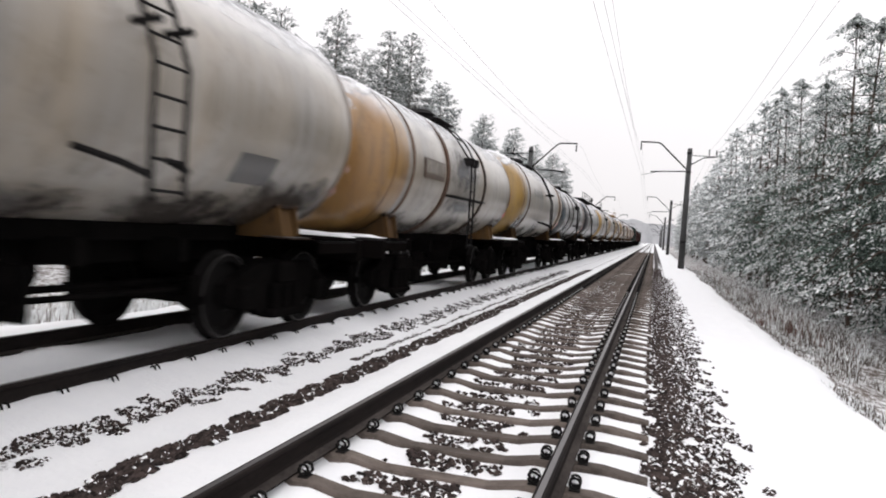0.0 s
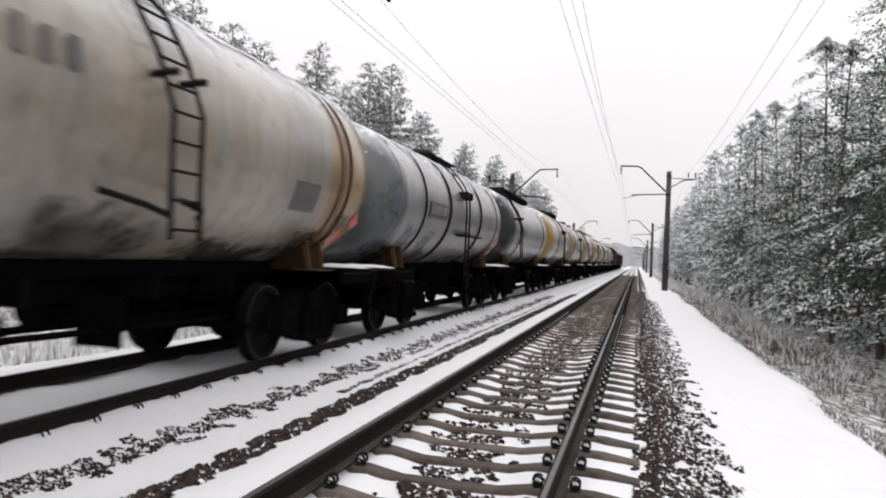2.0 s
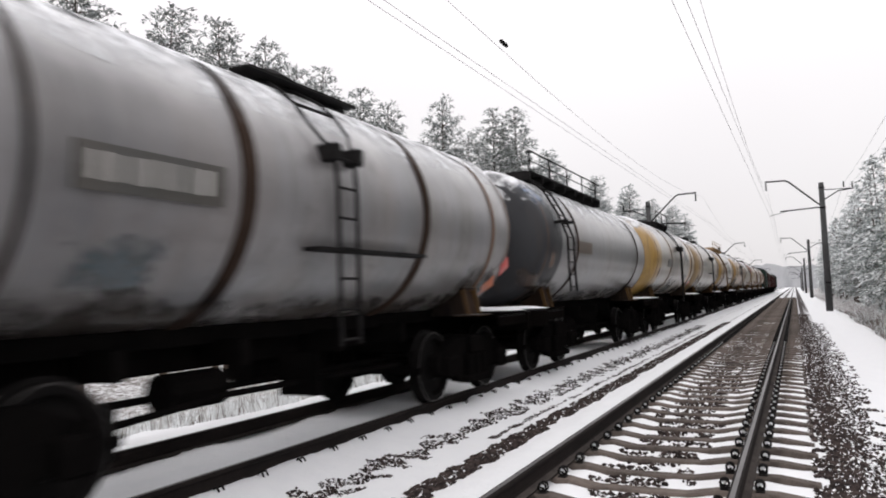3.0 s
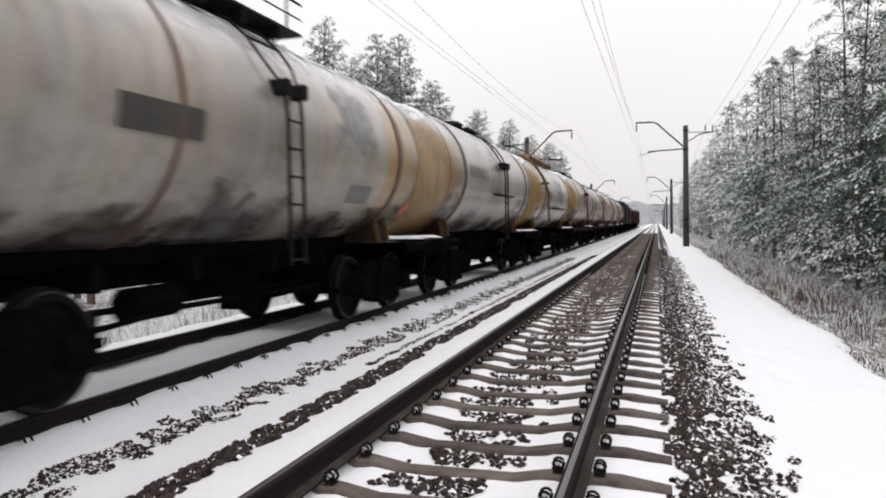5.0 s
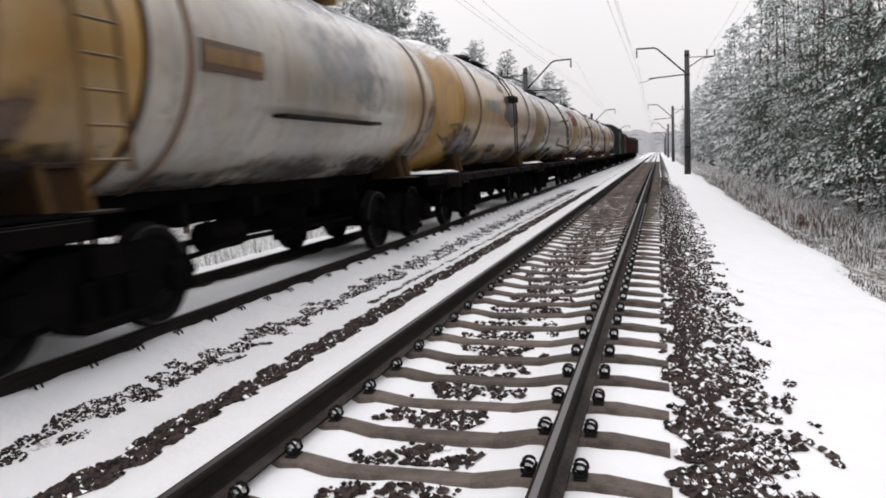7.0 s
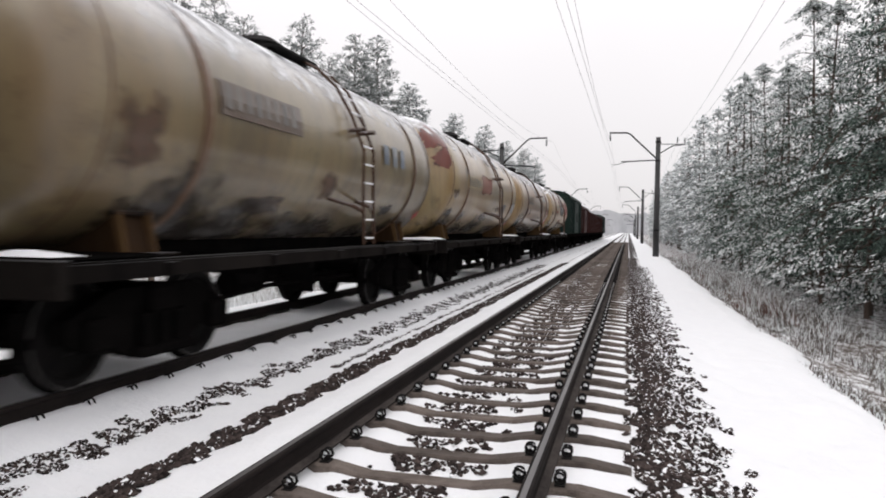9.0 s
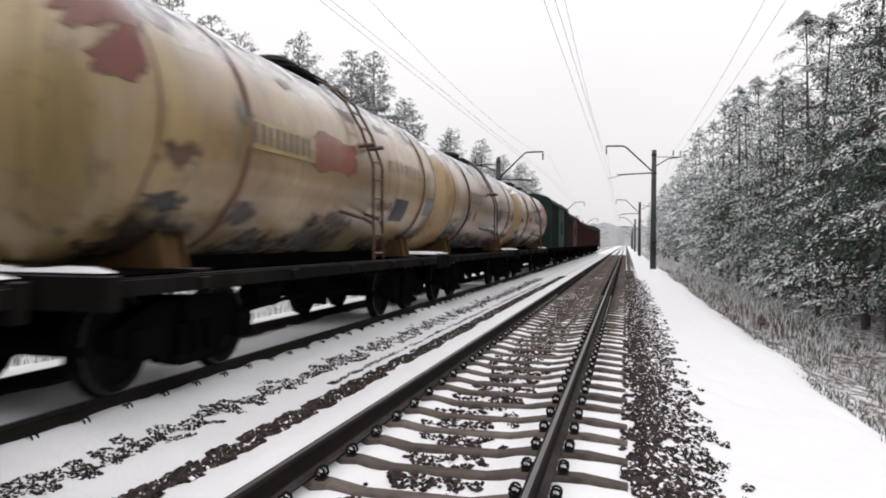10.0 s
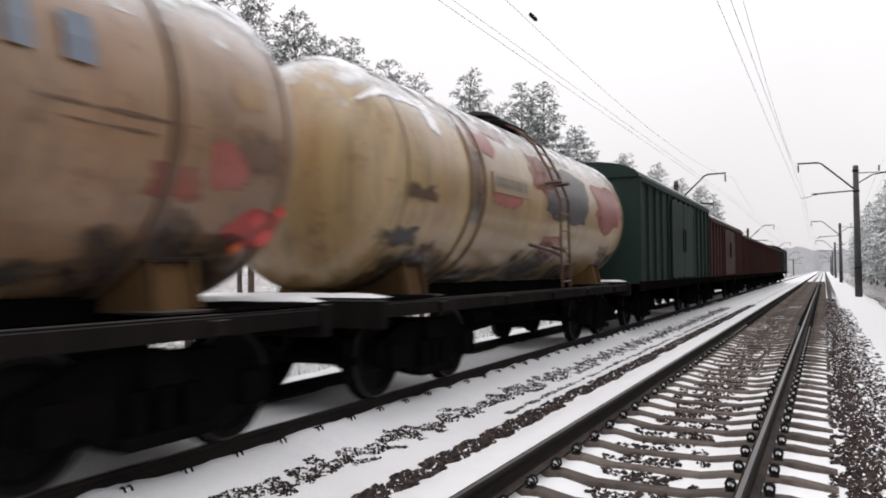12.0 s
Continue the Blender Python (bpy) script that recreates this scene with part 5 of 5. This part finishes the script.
tank_wagon(9, frame_mat=P_FRAMEGREY, size=(1.42, 2.62), label="cream tank wagon with a red-brown band and rust patch", cuts=[(-9, 0), (-3.4, 1), (9, 1)], mats=[P_PALE, P_CREAM], saddle=P_SADDLE, straps=[(-3.2, 0.08, P_RUSTY), (3.9, 0.09, P_RUSTY)], ladder_at=0.4, ladder_mat=P_RUST,
           plate=(-3.25, -1.5, -6, 7, P_PALE), letters=[(-3.15, -4, P_INK, 9, 1.55, 0.24), (1.7, 3, P_OCHRE, 11, 3.0, 0.2)], patches=[(-5.25, -4.55, 28, 66, P_DARKRED), (-5.2, -4.85, 8, 30, P_DARKRED), (-4.5, -4.0, 34, 62, P_DARKRED), (-1.75, 0.3, -11, 13, P_MAROON), (-2.2, -1.5, 30, 42, P_RUSTY), (0.8, 2.4, -30, -18, P_TAN), (2.9, 4.2, 28, 52, P_TAN), (-1.2, 0.4, -44, -30, P_RUSTY), (1.4, 2.2, 30, 38, P_RUST), (-3.4, -2.5, -46, -30, P_RUST), (-0.3, 0.9, 26, 40, P_RUSTY), (-4.83, -4.0, -22, -8, P_RUSTY), (-4.8, -3.95, -40, -30, P_STRAP), (-3.45, -3.1, 2, 14, P_INK), (2.2, 3.0, -34, -16, P_SLATE), (4.15, 4.7, -26, -10, P_PLATE)],
           marks=[(4.8, -45, 0.18, P_MARK)], snow=50)
tank_wagon(10, frame_mat=P_FRAMEGREY, size=(1.38, 2.58), label="cream tank wagon with a plain ochre end and dark number panel", cuts=[(-9, 0), (-3.7, 1), (9, 1)], mats=[P_CREAM, P_TAN], saddle=P_SADDLE, straps=[(-3.1, 0.1, P_RUST), (3.6, 0.09, P_RUSTY)], ladder_at=-0.3, ladder_mat=P_RUST, plate=(-3.2, -1.45, -4, 9, P_PLATEBROWN),
           letters=[(-3.1, -1, P_TAN, 10, 1.55, 0.22), (-3.6, -24, P_INK, 2, 0.3, 0.3), (2.0, 6, P_BLUE, 3, 1.1, 0.34)], patches=[(-2.2, -0.2, 26, 55, P_TAN), (-3.0, -2.6, -30, -8, P_RUSTY), (0.8, 2.0, -30, -22, P_RUSTY), (-2.3, -1.9, -28, -10, P_RUSTY), (-1.0, 1.4, 8, 34, P_TAN), (1.6, 2.2, -20, -2, P_SLATE), (3.4, 3.95, -27, -14, P_MAROON), (-4.7, -3.8, -52, -30, P_RUST), (-3.4, -3.0, 30, 58, P_RUSTY), (-4.3, -3.9, 40, 56, P_RUST), (4.15, 4.6, 6, 18, P_OCHRE), (4.1, 4.8, -20, 2, P_TAN), (4.25, 5.05, -44, -26, P_MARK), (3.9, 4.4, -22, -6, P_RED), (2.3, 3.9, -5, -3, P_RUSTY), (2.6, 3.6, -9, -7.5, P_RUSTY)],
           marks=[(4.8, -38, 0.15, P_MARK), (4.62, -31, 0.11, P_MARK), (4.85, -27, 0.1, P_MARK), (4.55, -43, 0.1, P_ORANGE)], snow=54)
tank_wagon(11, frame_mat=P_FRAMEGREY, size=(1.38, 2.58), label="cream tank wagon covered in faded red graffiti patches", cuts=[(-9, 0), (-3.5, 1), (9, 1)], mats=[P_CREAM, P_CREAM], saddle=P_SADDLE, straps=[(-3.15, 0.06, P_RUSTY), (-2.75, 0.05, P_RUSTY)], ladder_at=-0.05, ladder_mat=P_RUST, plate=(-2.5, -1.1, -2, 10, P_CREAM),
           letters=[(-2.4, 1, P_INK, 8, 1.2, 0.16), (-3.1, -22, P_INK, 2, 0.3, 0.4)], patches=[(-2.6, -1.0, 32, 58, P_RED), (-0.9, 0.2, 2, 34, P_MAROON), (-0.5, 2.4, -18, 30, P_DUSK), (2.4, 5.0, -16, 28, P_RED), (-2.6, -1.3, -12, 8, P_RED), (-3.0, -2.1, 16, 48, P_RED), (-3.2, -2.7, -30, 30, P_RUSTY), (-0.2, 1.0, -44, -22, P_RED), (-4.9, -4.0, -16, -4, P_RUSTY), (-5.1, -4.0, 36, 43, SNOW), (-4.1, -3.8, 20, 48, SNOW), (-4.2, -3.6, -52, -30, P_RUSTY), (0.5, 1.6, 32, 44, P_RUSTY), (3.2, 4.4, -40, -24, P_TAN), (-5.0, -4.2, -40, -26, P_STRAP)], snow=54)


def box_wagon(y_front, long, width, z1, mat, label, roof, doors=True):
    """A covered or open four-axle wagon with ribbed sides."""
    e = new("covered_wagon" if roof else "open_wagon")
    tagged(e, label, "freight wagon", "wagons of the train")
    h = long / 2 - 0.35
    w = width / 2
    z0 = 1.1
    bm = bmesh.new()
    if roof:
        box(bm, -w, w, -h, h, z0, z1, 0.01)
    else:
        for s in (-1, 1):
            box(bm, min(s * w, s * (w - 0.08)), max(s * w, s * (w - 0.08)), -h, h, z0, z1)
            box(bm, -w + 0.08, w - 0.08, min(s * h, s * (h - 0.08)), max(s * h, s * (h - 0.08)), z0, z1)
        box(bm, -w + 0.08, w - 0.08, -h + 0.08, h - 0.08, z0, z0 + 0.9)
    part("body", bm, mat, e)
    n = 13
    for s in (-1, 1):
        for i in range(n + 1):
            y = -h + 0.05 + (2 * h - 0.1) * i / n
            bm = bmesh.new()
            box(bm, min(s * w, s * (w + 0.07)), max(s * w, s * (w + 0.07)), y - 0.045, y + 0.045, z0, z1 - 0.03)
            part("rib", bm, mat, e)
        bm = bmesh.new()
        box(bm, min(s * w, s * (w + 0.09)), max(s * w, s * (w + 0.09)), -h, h, z1 - 0.1, z1 + 0.02)
        part("top_rail", bm, mat, e)
        bm = bmesh.new()
        box(bm, min(s * w, s * (w + 0.1)), max(s * w, s * (w + 0.1)), -h, h, z0 - 0.16, z0 + 0.06)
        part("side_sill", bm, P_FRAME, e)
        if doors:
            for d in (-1, 1):
                bm = bmesh.new()
                box(bm, min(s * (w + 0.05), s * (w + 0.1)), max(s * (w + 0.05), s * (w + 0.1)), min(d * 0.03, d * 1.9), max(d * 0.03, d * 1.9), z0 + 0.1, z1 - 0.2, 0.01)
                dr = part("door", bm, mat, e)
                bm = bmesh.new()
                tube(bm, [(s * (w + 0.12), d * 0.2, z0 + 0.9), (s * (w + 0.12), d * 0.2, z0 + 1.6)], 0.02, 6)
                part("door_bar", bm, IRON, dr)
    for yy in (-0.5, 0.5):
        for s in (-1, 1):
            bm = bmesh.new()
            box(bm, yy - 0.05, yy + 0.05, min(s * h, s * (h + 0.07)), max(s * h, s * (h + 0.07)), z0, z1 - 0.05)
            part("end_post", bm, mat, e)
    if roof:
        bm = bmesh.new()
        arc = [(w * 1.04 * math.cos(a), z1 + 0.02 + 0.42 * math.sin(a)) for a in np.linspace(0, math.pi, 11)]
        a = [bm.verts.new((p, -h - 0.06, q)) for p, q in arc]
        b = [bm.verts.new((p, h + 0.06, q)) for p, q in arc]
        for k in range(10):
            bm.faces.new((a[k], b[k], b[k + 1], a[k + 1]))
        bm.faces.new(a)
        bm.faces.new(b[::-1])
        bmesh.ops.recalc_face_normals(bm, faces=bm.faces)
        part("roof", bm, mat, e)
        bm = bmesh.new()
        a = [bm.verts.new((p * 0.98, -h + 0.02, q + 0.035)) for p, q in arc]
        b = [bm.verts.new((p * 0.98, h - 0.02, q + 0.035)) for p, q in arc]
        for k in range(10):
            bm.faces.new((a[k], b[k], b[k + 1], a[k + 1]))
        part("roof_snow", bm, SNOW, e, "thin snow on the roof", smooth=True)
    else:
        bm = bmesh.new()
        box(bm, -w + 0.09, w - 0.09, -h + 0.09, h - 0.09, z0 + 0.9, z1 - 0.1, 0.05)
        part("load", bm, P_REDBOX, e)
    bm = bmesh.new()
    box(bm, -0.2, 0.2, -h, h, 0.8, 1.1)
    for yy in (-1.5, 0, 1.5):
        box(bm, -1.2, 1.2, yy - 0.06, yy + 0.06, 0.85, 1.08)
    tube(bm, [(0.5, -1.6, 0.68), (0.5, -0.9, 0.68)], 0.17, 12)
    part("underframe", bm, GREASE, e)
    for s in (-1, 1):
        coupler(e, s * h, s)
    running_gear(e, long / 2 - 2.3)
    wagons.append((e, y_front + long / 2))
    return e


yb = GAP0 + 12 * LONG
CARS = ((12.4, 2.85, 3.7, P_GREENBOX, "dark green covered goods wagon with ribbed sides", True, True), (13.4, 2.8, 3.45, P_REDBOX, "oxide red covered goods wagon with a snowy roof", True, True),
        (13.0, 2.85, 3.3, P_REDBOX, "oxide red open goods wagon with ribbed sides", False, False), (13.0, 2.85, 3.3, P_REDBOX, "oxide red open goods wagon with ribbed sides", False, False),
        (13.0, 2.85, 3.3, P_REDBOX, "oxide red open goods wagon with ribbed sides", False, False), (13.4, 2.85, 3.5, P_GREENBOX, "dark green covered goods wagon at the end of the train", True, True))
for long, width, z1, mt, lb, rf, dr in CARS:
    box_wagon(yb, long, width, z1, mt, lb, rf, dr)
    yb += long

# ---- tracks ----


def rail_section(w=1.0):
    half = [(0.075, 0.0), (0.075, 0.012), (0.02, 0.032), (0.0095, 0.05), (0.0095, 0.125), (0.02, 0.14), (0.0365, 0.15), (0.0375, 0.165), (0.033, 0.176), (0.017, 0.18)]
    return [(-x, z) for x, z in half] + [(x, z) for x, z in half[::-1]]


def rail(parent, x):
    sec = rail_section()
    bm = bmesh.new()
    ys = [-25, 0, 5, 10, 20, 40, 80, 160, 300, 519]
    rings = [[bm.verts.new((x + p, y, RAIL - 0.18 + q)) for p, q in sec] for y in ys]
    n = len(sec)
    for u, v in zip(rings, rings[1:]):
        for k in range(n):
            f = bm.faces.new((u[k], u[(k + 1) % n], v[(k + 1) % n], v[k]))
            f.material_index = 1 if k == 9 else 2 if k in (1, 17) else 0
    bm.faces.new(rings[0][::-1])
    bm.faces.new(rings[-1])
    bmesh.ops.recalc_face_normals(bm, faces=bm.faces)
    part("rail", bm, [RUST, STEEL_TOP, RUST_DUST], parent)


GAUGE = 0.797
PITCH = 0.5585
PHASE = 3.47 - 9 * PITCH
near = tagged(new("railway_track"), "empty railway track on grey concrete sleepers with snow between them", "railway track", kind="structure")
train_line = tagged(new("railway_track"), "snow-filled railway track that carries the train", "railway track", kind="structure")
for s in (-1, 1):
    rail(near, s * GAUGE)
    rail(train_line, LINE_X + s * GAUGE)


def sleeper_mesh():
    """Concrete sleeper: high under the rails, hollowed in the middle, sloping ends."""
    prof = [(-1.36, 0.03), (-1.05, 0.075), (-0.62, 0.075), (-0.36, 0.028), (0.36, 0.028), (0.62, 0.075), (1.05, 0.075), (1.36, 0.03)]
    v, f = [], []
    for x, z in prof:
        v += [(x, -0.125, -0.14), (x, -0.078, z - 0.012), (x, -0.066, z), (x, 0.058, z), (x, 0.07, z - 0.012), (x, 0.115, -0.14)]
    for i in range(len(prof) - 1):
        for k in range(5):
            f.append((6 * i + k, 6 * i + k + 1, 6 * i + 7 + k, 6 * i + 6 + k))
    e = 6 * (len(prof) - 1)
    f += [(0, 5, 4, 1), (1, 4, 3, 2), (e, e + 1, e + 4, e + 5), (e + 1, e + 2, e + 3, e + 4)]
    return mesh_of("sleeper", v, f, [CONCRETE])


def clip_mesh():
    """Rail fastening: a plate, a bolt and the two coils of its spring."""
    bm = bmesh.new()
    box(bm, -0.04, 0.04, -0.055, 0.055, 0.0, 0.012, 0.003)
    tube(bm, [(0, 0, 0.0), (0, 0, 0.09)], 0.012, 6)
    for f in bmesh.ops.create_cone(bm, cap_ends=True, segments=6, radius1=0.026, radius2=0.02, depth=0.03, matrix=Matrix.Translation((0, 0, 0.075)))["verts"]:
        for q in f.link_faces:
            q.material_index = 1
    for yy in (-0.035, 0.035):
        ring = [(0.0 + 0.04 * math.cos(a), yy + 0.012 * a / 6, 0.06 + 0.042 * math.sin(a)) for a in np.linspace(0, 6.1, 11)]
        tube(bm, ring, 0.011, 5)
    bmesh.ops.scale(bm, vec=(0.86, 0.86, 0.82), verts=bm.verts)
    me = bpy.data.meshes.new("fastening")
    bm.to_mesh(me)
    bm.free()
    me.materials.append(IRON)
    me.materials.append(SNOW)
    return me


SLEEPER, CLIP = sleeper_mesh(), clip_mesh()
jig = random.Random(8)
for i in range(190):
    y = PHASE + i * PITCH
    ob = new("sleeper", SLEEPER)
    ob.parent = near
    ob.matrix_basis = pose(jig.uniform(-0.012, 0.012), y, -0.052 + jig.uniform(-0.006, 0.006), 0, 0, jig.uniform(-0.5, 0.5))
    if y < 22:
        for s, d in ((-1, 1), (1, -1), (1, 1)):
            c = new("fastening", CLIP)
            c.parent = near
            c.matrix_basis = pose(s * GAUGE + d * 0.13, y, 0.02, 0, 0, 0 if d > 0 else 180)
# fastenings of the far part, and those of the train's line that stand out of the snow


def joined_clips(parent, places, name):
    n = len(CLIP.vertices)
    co = np.empty(n * 3, np.float32)
    CLIP.vertices.foreach_get("co", co)
    co = co.reshape(-1, 3)
    bm = bmesh.new()
    for x, y, z in places:
        box(bm, x - 0.05, x + 0.05, y - 0.045, y + 0.045, z, z + 0.09, 0.0)
    ob = part(name, bm, IRON, parent)
    tagged(ob, kind="stuff")


joined_clips(near, [(s * GAUGE + d * 0.135, PHASE + i * PITCH, 0.018) for i in range(36, 150) for s in (-1, 1) for d in (-1, 1) if PHASE + i * PITCH >= 22], "far_fastenings")
for i in range(70):
    c = new("fastening", CLIP)
    c.parent = train_line
    c.matrix_basis = pose(LINE_X + GAUGE + 0.14, 1.9 + i * PITCH, 0.03)


def scatter_stones(name, label, strips, seed):
    """Loose ballast stones lying in strips, thinned where the snow covers them."""
    r = np.random.default_rng(seed)
    ico = [(0, 0, 1), (0.9, 0, 0.3), (0.28, 0.85, 0.35), (-0.72, 0.52, 0.25), (-0.72, -0.52, 0.3), (0.28, -0.85, 0.25), (0.1, 0.1, -0.9)]
    tri = [(0, 1, 2), (0, 2, 3), (0, 3, 4), (0, 4, 5), (0, 5, 1), (6, 2, 1), (6, 3, 2), (6, 4, 3), (6, 5, 4), (6, 1, 5)]
    v, f, idx = [], [], []
    for x0, x1, y0, y1, n, thr, big, snowy in strips:
        for _ in range(n):
            x, y = r.uniform(x0, x1), y0 + (y1 - y0) * r.random() ** 1.7
            mid = 1 - abs((x - (x0 + x1) / 2) / ((x1 - x0) / 2))
            if 1.2 * noise.noise(Vector((x * 5.5, y * 4.0, 4))) + 0.9 * mid < thr:
                continue
            if abs(x) < 1.4 and abs((y - PHASE + PITCH / 2) % PITCH - PITCH / 2) < 0.12:
                continue
            s = big * r.uniform(0.5, 1.15)
            a = r.uniform(0, 6.28)
            ca, sa = math.cos(a), math.sin(a)
            k = len(v)
            z = ground_z(x, y) + s * 0.25
            sc = r.uniform(0.7, 1.3, 3) * s
            for px, py, pz in ico:
                px, py, pz = px * sc[0] * r.uniform(0.8, 1.2), py * sc[1] * r.uniform(0.8, 1.2), pz * sc[2] * 0.75
                v.append((x + px * ca - py * sa, y + px * sa + py * ca, z + pz))
            f += [(k + a1, k + b1, k + c1) for a1, b1, c1 in tri]
            white = r.random() < snowy
            idx += [1 if white or (q < 5 and r.random() < snowy) else 0 for q in range(10)]
    ob = new(name, mesh_of(name, v, f, [STONE, SNOW], idx))
    tagged(ob, label, "gravel", kind="stuff")


scatter_stones("ballast_stones", "dark crushed stone ballast poking through thin snow",
               [(-1.83, -1.5, 2, 36, 26000, 0.02, 0.029, 0.02), (-2.76, -2.26, 2, 34, 16000, 0.42, 0.018, 0.05), (-2.1, -1.99, 8, 30, 2600, 0.35, 0.014, 0.05),
                (1.32, 1.8, 2, 9, 8000, 0.2, 0.03, 0.05), (1.32, 1.78, 9, 46, 21000, -0.2, 0.026, 0.03), (1.4, 2.26, 2, 36, 22000, 0.4, 0.028, 0.16), (-0.5, 0.4, 2, 26, 15000, 0.34, 0.026, 0.03),
                (-1.84, -1.48, -3, 2, 2400, 0.16, 0.027, 0.06), (-2.78, -2.2, -3, 2, 1500, 0.6, 0.02, 0.1), (1.3, 2.2, -3, 2, 3500, 0.16, 0.03, 0.1), (-0.46, 0.54, -3, 2, 1800, 0.36, 0.026, 0.06)], 5)


def motions():
    """The train runs towards the camera at an even speed, its wheels turning with it."""
    times = [0, 3, 6, 9, 12]
    for e, y0 in wagons:
        walk(e, [(t, pose(LINE_X, y0 - SPEED * t, RAIL)) for t in times])
    ticks = [i / 30 for i in range(0, 361)]
    for ob, y in wheelsets:
        walk(ob, [(t, pose(0, y, 0.475, math.degrees(SPEED * t / 0.475) % 360)) for t in ticks])


motions()
